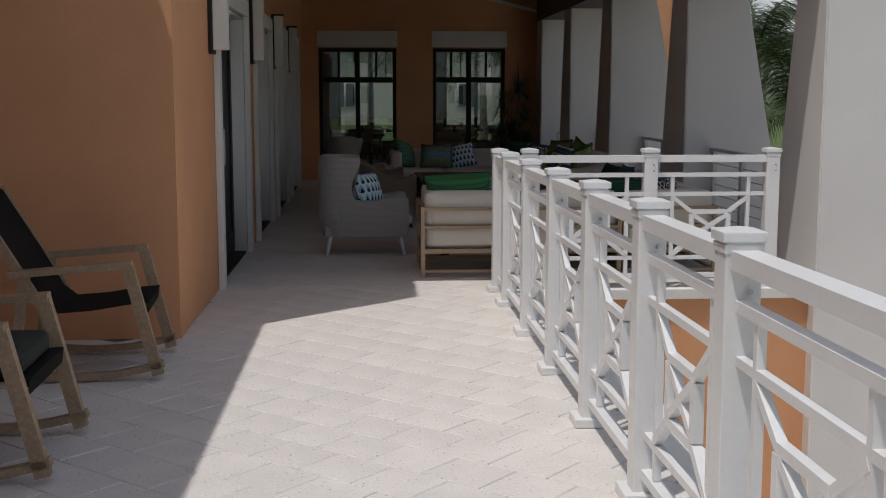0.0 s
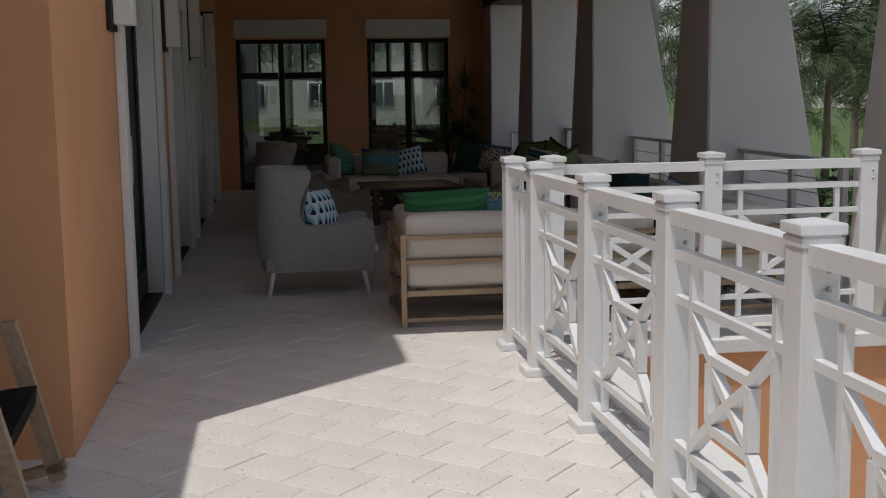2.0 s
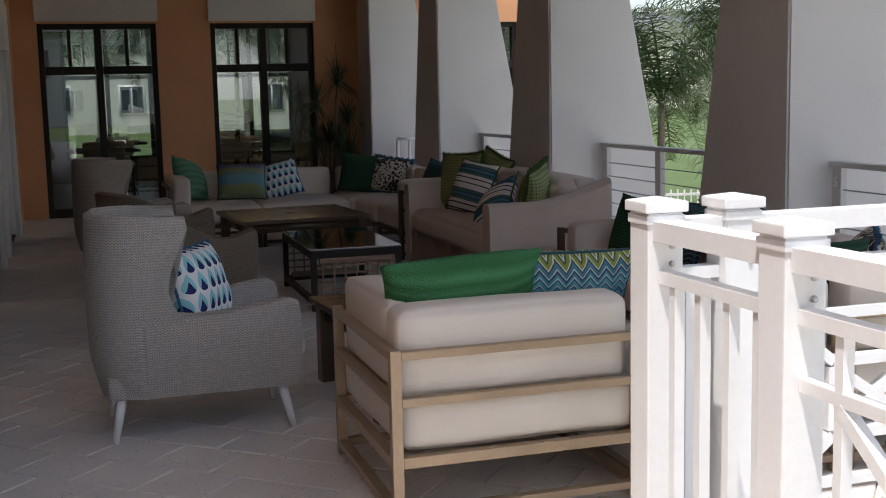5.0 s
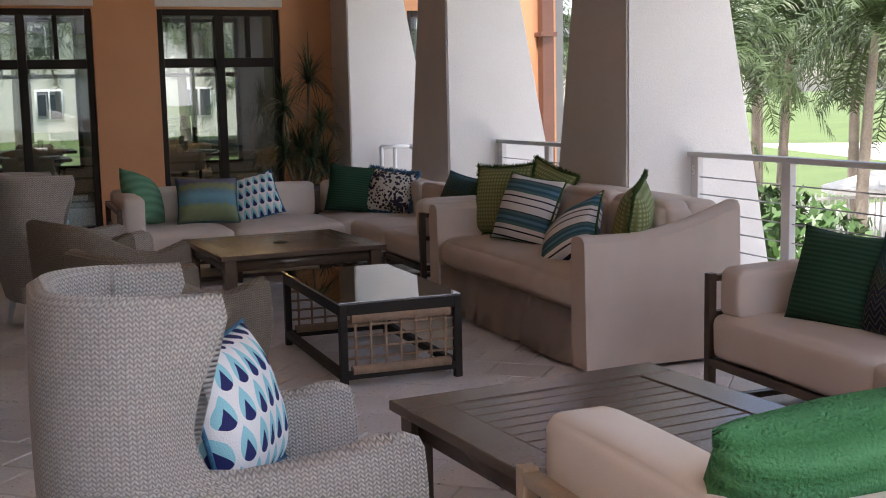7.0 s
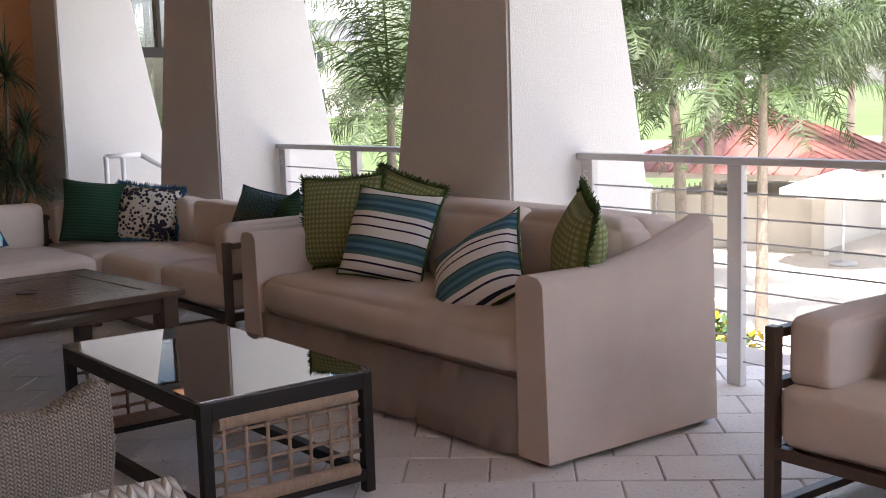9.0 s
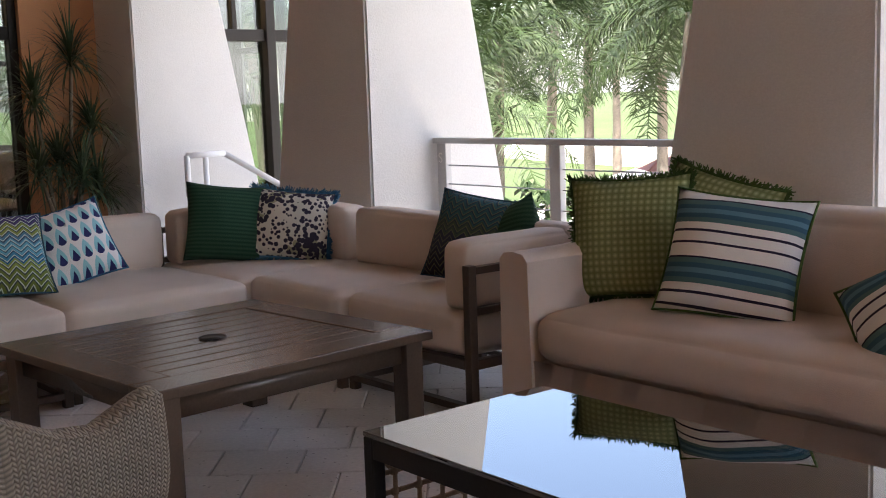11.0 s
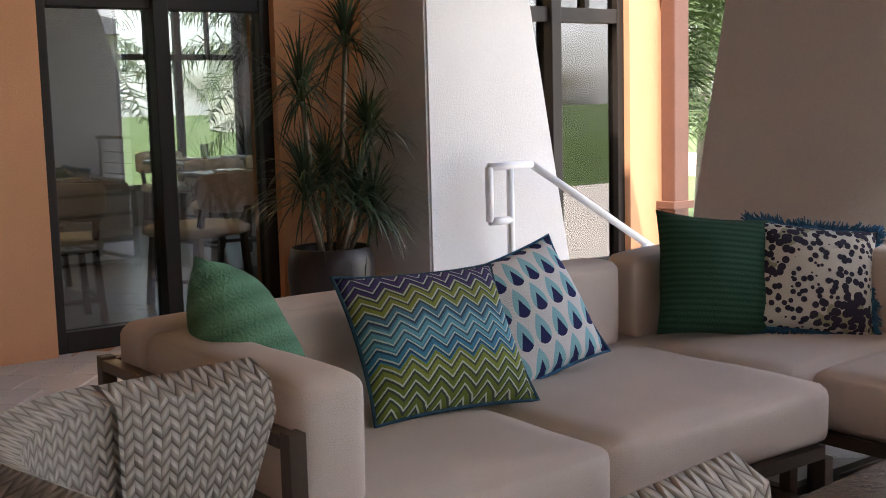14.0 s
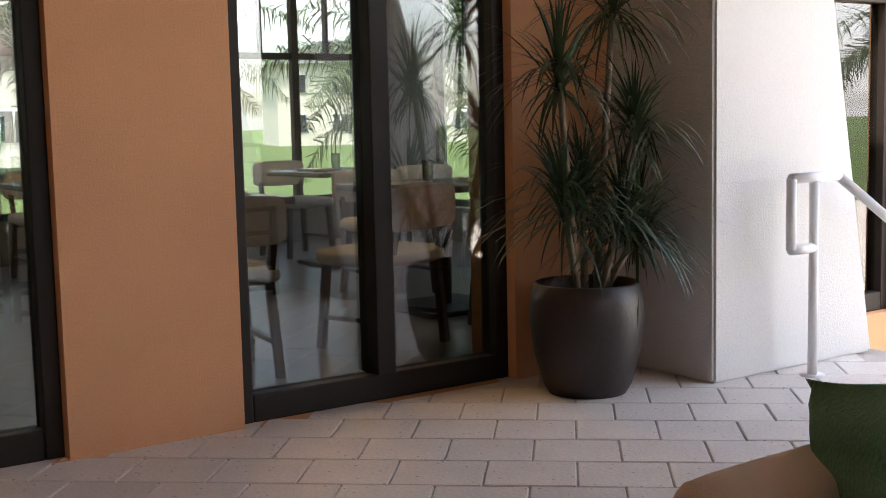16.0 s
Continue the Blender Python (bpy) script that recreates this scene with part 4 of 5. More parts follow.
def rope_table(x0, x1, y0, y1, zt):
    t = thing("rope_table", "dark framed glass-topped coffee table with knotted rope sides", "table", pose((x0 + x1) / 2, (y0 + y1) / 2, 0))
    hx, hy = (x1 - x0) / 2, (y1 - y0) / 2
    k = 0.035
    for sx in (-1, 1):
        for sy in (-1, 1):
            part("leg", box(sx * hx - (k if sx > 0 else 0), sx * hx + (k if sx < 0 else 0), sy * hy - (k if sy > 0 else 0), sy * hy + (k if sy < 0 else 0), 0, zt - 0.012, 0.004), M["bronze"], t)
    for s in (-1, 1):
        for z0, z1 in ((0.04, 0.075), (zt - 0.06, zt - 0.012)):
            part("frame_rail", box(-hx + k, hx - k, s * (hy - k / 2) - k / 2, s * (hy - k / 2) + k / 2, z0, z1, 0.003), M["bronze"], t)
    for s in (-1, 1):
        part("frame_rail", box(s * (hx - k / 2) - k / 2, s * (hx - k / 2) + k / 2, -hy + k, hy - k, zt - 0.06, zt - 0.012, 0.003), M["bronze"], t)
        part("frame_rail", box(s * (hx - k / 2) - k / 2, s * (hx - k / 2) + k / 2, -hy + k, hy - k, 0.04, 0.075, 0.003), M["bronze"], t)
    part("under_top", box(-hx + k, hx - k, -hy + k, hy - k, zt - 0.04, zt - 0.03), M["table"], t)
    part("glass_top", box(-hx, hx, -hy, hy, zt - 0.011, zt, 0.002), M["tableglass"], t, "clear glass top")
    for s in (-1, 1):
        yy = s * (hy - k / 2)
        for z in (0.078, zt - 0.075):
            bm = bmesh.new()
            nw = 26
            for q in range(nw):
                a = -hx + k + 0.02 + (2 * hx - 2 * k - 0.04) * (q + 0.5) / nw
                bmesh.ops.create_cone(bm, segments=8, radius1=0.024, radius2=0.024, depth=0.017, cap_ends=True, matrix=pose(a, yy, z + 0.0, 0, 90, 0))
            part("rope_wrap", bm, M["rope"], t)
        for q in range(7):
            a = -hx + 0.075 + (2 * hx - 0.15) * q / 6
            part("rope", rod((a, yy, 0.08), (a, yy, zt - 0.07), 0.006, 6), M["rope"], t)
        for q in range(4):
            z = 0.13 + (zt - 0.24) * q / 3
            part("rope", rod((-hx + k, yy + 0.008, z), (hx - k, yy + 0.008, z), 0.006, 6), M["rope"], t)
            for c in range(7):
                bm = bmesh.new()
                bmesh.ops.create_icosphere(bm, subdivisions=1, radius=0.012, matrix=pose(-hx + 0.075 + (2 * hx - 0.15) * c / 6, yy + 0.004, z))
                part("knot", bm, M["rope"], t)
    return t


rope_table(1.255, 1.83, 12.34, 13.41, 0.388)


# ---- woven chairs ----
def ramp(v, pairs):
    """Straight lines between (v, value) pairs."""
    for (a, p), (b, q) in zip(pairs, pairs[1:]):
        if v <= b:
            return p + (q - p) * max(0.0, (v - a) / (b - a))
    return pairs[-1][1]


def shell_chair(name, label, m, wm, L, W, arm, wing, z0, legm, cushion_m, group, round_r, seat, rake=0.07):
    """A U-shaped woven tub open to its own +x. arm: height of the rim along x; wing: how far forward the tall back reaches, by height."""
    t = thing(name, label, "chair", m, group)

    def u_path(front):
        side = [(front - (front - round_r) * i / 26, 0.0) for i in range(26)]
        side += [(round_r - round_r * math.sin(math.pi / 2 * i / 14), round_r - round_r * math.cos(math.pi / 2 * i / 14)) for i in range(15)]
        mid = [(0.0, round_r + (W - 2 * round_r) * i / 8) for i in range(1, 8)]
        return [Vector((x, y, 0)) for x, y in side + mid + [(x, W - y) for x, y in side[::-1]]]
    z_top = wing[-1][0] if wing else ramp(0.0, arm)
    cen = Vector((L / 2, W / 2, 0))

    def rows_of(levels):
        outer, inner = [], []
        for front, zf in levels:
            ro, ri = [], []
            for p in u_path(front):
                z = zf(p.x)
                d = Vector((0, cen.y - p.y, 0)) if p.x > round_r else cen - p
                d.normalize()
                tuck = 0.03 * (1 - min(1, (z - z0) / 0.15))
                back = -rake * (z - z0) / (z_top - z0) * (1 - min(1, max(0, p.x) / (0.6 * L)))
                flare = 0.012 * math.sin(math.pi * min(1, (z - z0) / (z_top - z0)))
                q = p + d * (tuck - flare)
                ro.append((q.x + back, q.y, z))
                q = p + d * 0.055
                ri.append((q.x + back, q.y, z))
            outer.append(ro)
            inner.append(ri)
        rim = [[(a[0] * 0.5 + b[0] * 0.5, a[1] * 0.5 + b[1] * 0.5, a[2] + 0.016) for a, b in zip(outer[-1], inner[-1])]]
        return outer + rim + inner[::-1]

    def shell(levels):
        bm = bmesh.new()
        rows = rows_of(levels)
        sheet_uv(bm, rows)
        uvl = bm.loops.layers.uv.verify()
        bm.verts.ensure_lookup_table()
        cols = len(rows[0])
        for end in (0, cols - 1):
            f = bm.faces.new([bm.verts[r * cols + end] for r in range(len(rows))])
            for lp in f.loops:
                lp[uvl].uv = (lp.vert.co.y, lp.vert.co.z)
        bmesh.ops.recalc_face_normals(bm, faces=bm.faces)
        return bm
    low = [(L * (0.965 + 0.035 * math.sin(math.pi * min(1, 0.15 + 0.62 * k / 8))), lambda x, k=k: z0 + (ramp(x, arm) - z0) * k / 8) for k in range(9)]
    part("woven_shell", shell(low), wm, t)
    if wing:
        w0 = wing[0][0]
        high = []
        for k in range(13):
            z = w0 + (z_top - w0) * k / 12
            high.append((ramp(z, wing), lambda x, z=z: z - 0.03 * max(0, x) * (z - w0) / (z_top - w0)))
        part("woven_back", shell(high), wm, t)
    bm = box(0.05, L - 0.03, 0.045, W - 0.045, z0, z0 + 0.09, 0.01)
    uvl = bm.loops.layers.uv.verify()
    for f in bm.faces:
        for lp in f.loops:
            lp[uvl].uv = (lp.vert.co.x + lp.vert.co.y, lp.vert.co.z)
    part("seat_base", bm, wm, t)
    part("seat_cushion", cushion(0.08, L + 0.02, 0.065, W - 0.065, z0 + 0.092, seat, 0.04, 0.015, 3), cushion_m, t)
    for x, y, dx, dy in ((0.10, 0.09, -0.035, -0.02), (0.10, W - 0.09, -0.035, 0.02), (L - 0.08, 0.07, 0.04, -0.02), (L - 0.08, W - 0.07, 0.04, 0.02)):
        part("leg", rod((x, y, z0 + 0.01), (x + dx, y + dy, 0), 0.022, 12, 0.013), legm, t)
    return t


WING = dict(L=0.80, W=0.56, arm=((0.0, 0.50), (0.30, 0.497), (0.38, 0.485), (0.51, 0.492), (0.74, 0.526), (0.80, 0.50)),
            wing=((0.47, 0.37), (0.50, 0.325), (0.55, 0.298), (0.61, 0.288), (0.69, 0.305), (0.78, 0.345), (0.845, 0.372), (0.875, 0.365)),
            z0=0.175, legm=M["rail"], cushion_m=M["seatwhite"], group="wing chairs", round_r=0.20, seat=0.36, rake=0.0)
TUB = dict(L=0.60, W=0.62, arm=((0.0, 0.69), (0.08, 0.675), (0.20, 0.60), (0.32, 0.535), (0.42, 0.518), (0.57, 0.56), (0.60, 0.552)), wing=(),
           z0=0.22, legm=M["bronze"], cushion_m=M["seatwhite"], group="tub chairs", round_r=0.19, seat=0.36, rake=0.05)
shell_chair("wing_chair", "white woven wicker wing chair with splayed white legs", pose(-0.05, 9.85, 0, 0, 0, 1), M["weave_white"], **WING)
shell_chair("wing_chair", "white woven wicker wing chair facing the far sofa", pose(-0.056, 14.26, 0, 0, 0, 11), M["weave_big"], **WING)
shell_chair("tub_chair", "tan woven tub chair with dark tapered legs", pose(0.33, 11.86, 0, 0, 0, 20), M["weave_tan"], **TUB)
shell_chair("tub_chair", "tan woven tub chair turned towards the slatted table", pose(0.24, 13.25, 0, 0, 0, 22), M["weave_tan"], **TUB)


# ---- rocking chairs ----
def rocker(m, label, pad=False):
    """Faces its own +x; width along y."""
    t = thing("rocking_chair", label, "rocking chair", m, "rocking chairs")
    t.scale = (0.96, 1.0, 0.95)
    W = 0.66
    for y in (0.0, W):
        part("front_leg", bar((-0.10, y, 0.62), (0.04, y, 0.03), 0.045, 0.06, up=(1, 0, 0)), M["wood"], t)
        part("arm", bar((-0.075, y, 0.63), (-0.70, y, 0.585), 0.07, 0.035), M["wood"], t)
        part("rear_leg", bar((-0.62, y + 0.0005, 0.575), (-0.70, y + 0.0005, 0.06), 0.045, 0.05, up=(1, 0, 0)), M["wood"], t)
        bm = bmesh.new()
        prev = None
        for i in range(13):
            s = i / 12
            x = 0.07 - 0.98 * s
            z = 0.028 + 0.13 * (abs(x + 0.36) / 0.6) ** 2.2 - 0.01
            p = Vector((x, y, z + 0.012))
            if prev is not None:
                bar(prev, p, 0.045, 0.035, bm=bm)
            prev = p
        part("rocker_runner", bm, M["wood"], t)
        part("back_post", bar((-0.50, y * 0.94 + 0.02, 0.33), (-0.88, y * 0.94 + 0.02, 0.99), 0.03, 0.045, up=(1, 0, 0)), M["wood"], t)
    bm = bmesh.new()
    prof = [(-0.02, 0.34), (-0.01, 0.41), (-0.10, 0.405), (-0.30, 0.375), (-0.47, 0.365), (-0.54, 0.42), (-0.66, 0.64), (-0.86, 0.985)]
    rows = [[(x, yy, z) for x, z in prof] for yy in (0.045, W * 0.25, W * 0.5, W * 0.75, W - 0.045)]
    sheet_uv(bm, rows)
    bmesh.ops.solidify(bm, geom=list(bm.faces), thickness=0.03)
    part("sling_seat", bm, M["sling"], t)
    part("seat_rail", bar((-0.05, 0.024, 0.385), (-0.05, W - 0.024, 0.385), 0.04, 0.04), M["wood"], t)
    if pad:
        part("seat_pad", cushion(-0.42, -0.06, 0.08, W - 0.08, 0.405, 0.50, 0.03, 0.012, 2), M["olive"], t, "patterned olive seat pad")
    return t


rocker(pose(-0.71, 5.44, 0, 0, 0, 4), "weathered teak rocking chair with a black sling seat")
rocker(pose(-0.85, 3.86, 0, 0, 0, 2), "teak rocking chair with a black sling and patterned pad", True)


# ---- throw pillows ----
S, F = SEAT + 0.012, 0.397
pillow("plush sage-green pillow against the sofa arm", M["fuzzy"], 0.46, 0.42, pose(0.93, 16.10, F, -24, 14, 58), seed=1, thick=0.11)
pillow("zigzag pillow in lime, blue and navy with teal piping", M["zig"], 0.45, 0.38, pose(1.32, 15.98, F, -34, 1, -6), M["navytrim"], seed=2)
pillow("white pillow printed with blue and navy leaves", M["leafy"], 0.38, 0.36, pose(1.73, 16.10, F, -28, -14, -6), M["bluetrim"], seed=3)
pillow("dark green ribbed knit pillow in the sofa corner", M["green"], 0.40, 0.38, pose(2.43, 16.14, F, -15, 7, -22), seed=4)
pillow("leopard-print pillow with blue fringe", M["spots"], 0.40, 0.35, pose(2.66, 15.98, F, -22, 7, -42), M["bluetrim"], 0.022, seed=5)
pillow("dark zigzag pillow with teal piping", M["zigdark"], 0.42, 0.37, pose(2.74, 14.78, F, -20, 7, -76), M["navytrim"], seed=6)
pillow("dark green plush pillow", M["green"], 0.34, 0.34, pose(2.82, 14.56, F, -15, -25, -90), seed=7)
Z = 0.445
pillow("green basket-weave pillow with dark green fringe", M["lime"], 0.42, 0.42, pose(2.70, 13.86, Z, -12, -3, -62), M["fringe"], 0.016, seed=8)
pillow("green basket-weave pillow with dark green fringe", M["lime"], 0.42, 0.42, pose(2.86, 13.74, Z + 0.01, -14, 14, -80), M["fringe"], 0.016, seed=9)
pillow("teal and white striped pillow with green piping", M["stripe"], 0.44, 0.40, pose(2.60, 13.42, Z, -22, 5, -72), M["fringe"], seed=10)
pillow("teal and white striped pillow lying tilted", M["stripe"], 0.44, 0.38, pose(2.52, 12.65, Z - 0.03, -38, -30, -70), M["fringe"], seed=11)
pillow("green basket-weave pillow with thick fringe", M["lime"], 0.40, 0.40, pose(2.72, 12.40, Z, -10, 8, -128), M["fringe"], 0.04, seed=12)
pillow("dark green ribbed knit pillow", M["green"], 0.38, 0.37, pose(2.72, 10.94, S - 0.02, -16, 4, -72), seed=13)
pillow("blue zigzag pillow beside a green one", M["zigdark"], 0.42, 0.38, pose(2.76, 10.60, S - 0.02, -18, 0, -88), M["navytrim"], seed=14)
pillow("white pillow printed with blue leaves", M["leafy"], 0.40, 0.36, pose(2.80, 9.85, S, -20, 6, -88), M["bluetrim"], seed=15)
pillow("leopard-print pillow with blue fringe", M["spots"], 0.40, 0.36, pose(2.80, 9.20, S, -16, 2, -125), M["bluetrim"], 0.02, seed=16)
pillow("dark green ribbed knit pillow", M["green"], 0.42, 0.36, pose(2.48, 9.02, S + 0.01, -16, 0, 180), seed=17)
pillow("long bright green plush lumbar pillow", M["grass_green"], 0.55, 0.26, pose(1.12, 8.98, 0.565, -24, 3, 178), seed=18, thick=0.10)
pillow("zigzag lumbar pillow in blue and lime with teal piping", M["zig"], 0.55, 0.28, pose(1.50, 9.08, 0.53, -24, -2, 183), M["navytrim"], seed=19)
pillow("white pillow printed with blue and navy leaves", M["leafy"], 0.40, 0.36, pose(0.42, 10.12, 0.385, -16, 0, 58), M["bluetrim"], seed=20)
pillow("white pillow printed with blue and navy leaves", M["leafy"], 0.40, 0.36, pose(0.235, 14.49, 0.385, -14, 0, 82), M["bluetrim"], seed=21)


# ---- potted dracaena ----
def strap_leaf(bm, base, dirv, length, width, droop, rnd):
    """A narrow arching leaf."""
    d = Vector(dirv).normalized()
    side = d.cross(Vector((0, 0, 1)))
    side = side.normalized() if side.length > 1e-3 else Vector((1, 0, 0))
    p = Vector(base)
    prev = None
    n = 6
    for i in range(n + 1):
        s = i / n
        w = width * (1 - s) ** 0.7 * (0.55 + min(1, s * 5) * 0.45)
        a, b = bm.verts.new(p - side * w / 2), bm.verts.new(p + side * w / 2)
        if prev:
            bm.faces.new((prev[0], prev[1], b, a))
        prev = (a, b)
        d = (d + Vector((0, 0, -droop / n * (0.4 + 1.6 * s)))).normalized()
        p = p + d * (length / n)


def dracaena(m):
    rnd = random.Random(5)
    t = thing("potted_dracaena", "tall dracaena with arching leaves in a dark rounded pot", "potted plant", m)
    prof = [(0.0, 0.0), (0.15, 0.0), (0.172, 0.04), (0.205, 0.16), (0.22, 0.28), (0.218, 0.36), (0.203, 0.425), (0.195, 0.43), (0.187, 0.42), (0.183, 0.37), (0.0, 0.37)]
    bm = bmesh.new()
    n = 40
    rings = [[bm.verts.new((r * math.cos(2 * math.pi * i / n), r * math.sin(2 * math.pi * i / n), z)) for i in range(n)] if r else [bm.verts.new((0, 0, z))] for r, z in prof[:-1]]
    for a, b in zip(rings, rings[1:]):
        for i in range(n):
            k = (i + 1) % n
            if len(a) == 1:
                bm.faces.new((a[0], b[k], b[i]))
            else:
                bm.faces.new((a[i], a[k], b[k], b[i]))
    part("pot", bm, M["pot"], t, "dark brown glazed pot")
    part("soil", rod((0, 0, 0.36), (0, 0, 0.375), 0.186, 24), M["soil"], t)
    heads = [(-0.17, -0.05, 1.22, 0.36), (0.10, -0.05, 1.48, 0.40), (0.21, -0.05, 1.02, 0.34), (-0.18, -0.08, 0.74, 0.38), (0.10, -0.10, 0.68, 0.40), (0.23, -0.04, 0.60, 0.40), (0.0, 0.02, 0.80, 0.36)]
    for x, y, z, ln in heads:
        bx, by = x * 0.35, y * 0.35
        part("cane", rod((bx, by, 0.38), (x, y, z), 0.016, 7, 0.012), M["cane"], t)
        bm = bmesh.new()
        for k in range(120):
            az_, el = rnd.uniform(0, 2 * math.pi), rnd.uniform(-0.35, 1.45)
            d = (math.cos(az_) * math.cos(el), math.sin(az_) * math.cos(el), math.sin(el))
            strap_leaf(bm, (x, y, z + rnd.uniform(-0.08, 0.05)), d, ln * rnd.uniform(0.75, 1.2), 0.0165, rnd.uniform(0.7, 1.7), rnd)
        part("leaf_crown", bm, M["dracaena"], t)
    return t


dracaena(pose(2.74, 18.86, 0, 0, 0, 0))


# ---- dining room behind the windows ----
RY = 25.0
solid("floor_dining", box(WX - 0.3, 6.0, EY + 0.31, RY + 0.25, -0.3, 0.0), M["innerfloor"], "dark polished floor of the dining room", "floor", "structure", smooth=False)
solid("ceiling_dining", box(WX - 0.3, 6.0, EY + 0.31, RY + 0.25, 3.0, 3.2), M["innerwall"], "dining room ceiling, colour darkened for a dim room", "ceiling", "structure", smooth=False)
wall_with_openings("wall_dining_west", "y", WX, 0.3, EY + 0.31, RY, 0, 3.0, [], M["innerwall"], "plaster dining room wall, colour darkened for a dim room")
wall_with_openings("wall_dining_east", "y", 6.0, 0.25, EY + 0.31, RY, 0, 3.0, [(20.2, 22.0, 0.3, 2.5), (22.6, 24.4, 0.3, 2.5)], M["innerwall"], "plaster dining room wall with windows, colour darkened for a dim room")
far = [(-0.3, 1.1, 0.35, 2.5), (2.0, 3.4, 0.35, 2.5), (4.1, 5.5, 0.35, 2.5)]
wall_with_openings("wall_dining_north", "x", RY, 0.25, WX, 6.0, 0, 3.0, far, M["innerwall"], "darkened plaster wall of the dim room, with tall windows onto the lawn")


def inner_window(name, along, at, a, b, z0, z1):
    t = thing(name, "dark framed dining room window onto the lawn", "window", kind="structure")
    def bx(u0, u1, p, q):
        return box(u0, u1, at + 0.06, at + 0.13, p, q, 0.005) if along == "x" else box(at - 0.13, at - 0.06, u0, u1, p, q, 0.005)
    m_ = (a + b) / 2
    zt = z0 + (z1 - z0) * 0.62
    for nm, q in (("jamb", (a, a + 0.06, z0, z1)), ("jamb", (b - 0.06, b, z0, z1)), ("head", (a + 0.061, b - 0.061, z1 - 0.06, z1)), ("sill", (a + 0.061, b - 0.061, z0, z0 + 0.06)), ("mullion", (m_ - 0.035, m_ + 0.035, z0 + 0.061, z1 - 0.061)), ("transom", (a + 0.061, m_ - 0.036, zt - 0.03, zt + 0.03)), ("transom", (m_ + 0.036, b - 0.061, zt - 0.03, zt + 0.03))):
        part(nm, bx(*q), M["bronze"], t)
    for u, v in ((a + 0.06, m_ - 0.035), (m_ + 0.035, b - 0.06)):
        part("glazing_bar", bx((u + v) / 2 - 0.015, (u + v) / 2 + 0.015, zt + 0.031, z1 - 0.061), M["bronze"], t)


for i, (a, b, c, d) in enumerate(far):
    inner_window("window_%d" % (4 + i), "x", RY, a, b, c, d)
inner_window("window_7", "y", 6.0, 20.2, 22.0, 0.3, 2.5)
inner_window("window_8", "y", 6.0, 22.6, 24.4, 0.3, 2.5)
t = thing("wall_picture", "framed blue and green abstract print on the dining room wall", "picture")
part("frame", box(1.28, 1.86, RY - 0.03, RY - 0.003, 1.2, 2.05, 0.006), M["darkwood"], t)
part("print", box(1.31, 1.83, RY - 0.036, RY - 0.031, 1.23, 2.02), M["artwork"], t, smooth=False)


def dining_table(x, y, label):
    t = thing("dining_table", label, "table", pose(x, y, 0), "dining tables")
    part("tabletop", box(-0.45, 0.45, -0.42, 0.42, 0.68, 0.715, 0.006), M["tabletop"], t)
    part("column", rod((0, 0, 0.03), (0, 0, 0.68), 0.04, 12), M["bronze"], t)
    part("foot", box(-0.28, 0.28, -0.28, 0.28, 0.0, 0.03, 0.006), M["bronze"], t)
    for sx in (-1, 1):
        s = thing("place_setting", "white napkin and cutlery laid on the dining table", "table setting", pose(x + sx * 0.25, y, 0.717), "place settings")
        part("napkin", box(-0.09, 0.09, -0.13, 0.13, 0, 0.018, 0.004), M["plate"], s)
        part("knife", box(0.105, 0.118, -0.11, 0.11, 0, 0.004), M["grey_rail"], s)
    g = thing("tumbler", "clear drinking glass on the dining table", "glass", pose(x + 0.05, y + 0.22, 0.716))
    part("body", rod((0, 0, 0), (0, 0, 0.12), 0.03, 12, 0.036), M["glass"], g)
    return t


def dining_chair(m):
    t = thing("dining_chair", "dark wooden dining chair with a beige padded seat", "chair", m, "dining chairs")
    for x in (-0.2, 0.2):
        for y in (-0.2, 0.2):
            part("leg", bar((x * 0.92, y * 0.92, 0.40), (x * 1.05, y * 1.05, 0), 0.035, 0.035), M["darkwood"], t)
        part("stretcher", bar((x, -0.18, 0.15), (x, 0.18, 0.15), 0.022, 0.022), M["darkwood"], t)
        part("back_post", bar((x * 0.92, 0.19, 0.40), (x * 0.98, 0.26, 0.72), 0.03, 0.03), M["darkwood"], t)
    part("seat", cushion(-0.23, 0.23, -0.23, 0.22, 0.40, 0.47, 0.03, 0.012, 1, 6), M["seatwhite"], t)
    part("backrest", cushion(-0.235, 0.235, 0.22, 0.28, 0.57, 0.76, 0.025, 0.01, 2, 6), M["seatwhite"], t)
    return t


for x, y in ((0.2, 20.7), (1.9, 20.9), (3.5, 20.9), (0.4, 23.0), (2.2, 23.2), (4.2, 23.2)):
    dining_table(x, y, "dark square dining table laid with napkins and glasses")
chair0 = dining_chair(pose(0.2, 20.0, 0, 0, 0, 180))
for x, y, r in ((0.2, 21.45, 0), (1.75, 20.1, 172), (2.05, 21.6, 4), (2.65, 20.2, 200), (3.5, 20.15, 180), (3.6, 21.65, 0), (0.4, 22.2, 180), (0.4, 23.8, 0), (2.2, 22.4, 178), (2.2, 24.0, 0), (4.2, 22.4, 184), (4.2, 24.0, 5)):
    copy_thing(chair0, pose(x, y, 0, 0, 0, r))
t = thing("chandelier", "warm glowing slatted pendant in the dining room", "lamp", pose(2.6, 22.0, 2.45))
warm = bpy.data.materials.new("warm_glow")
warm.use_nodes = True
wb = warm.node_tree.nodes["Principled BSDF"]
wb.inputs["Emission Color"].default_value = (1.0, 0.62, 0.26, 1)
wb.inputs["Emission Strength"].default_value = 4.0
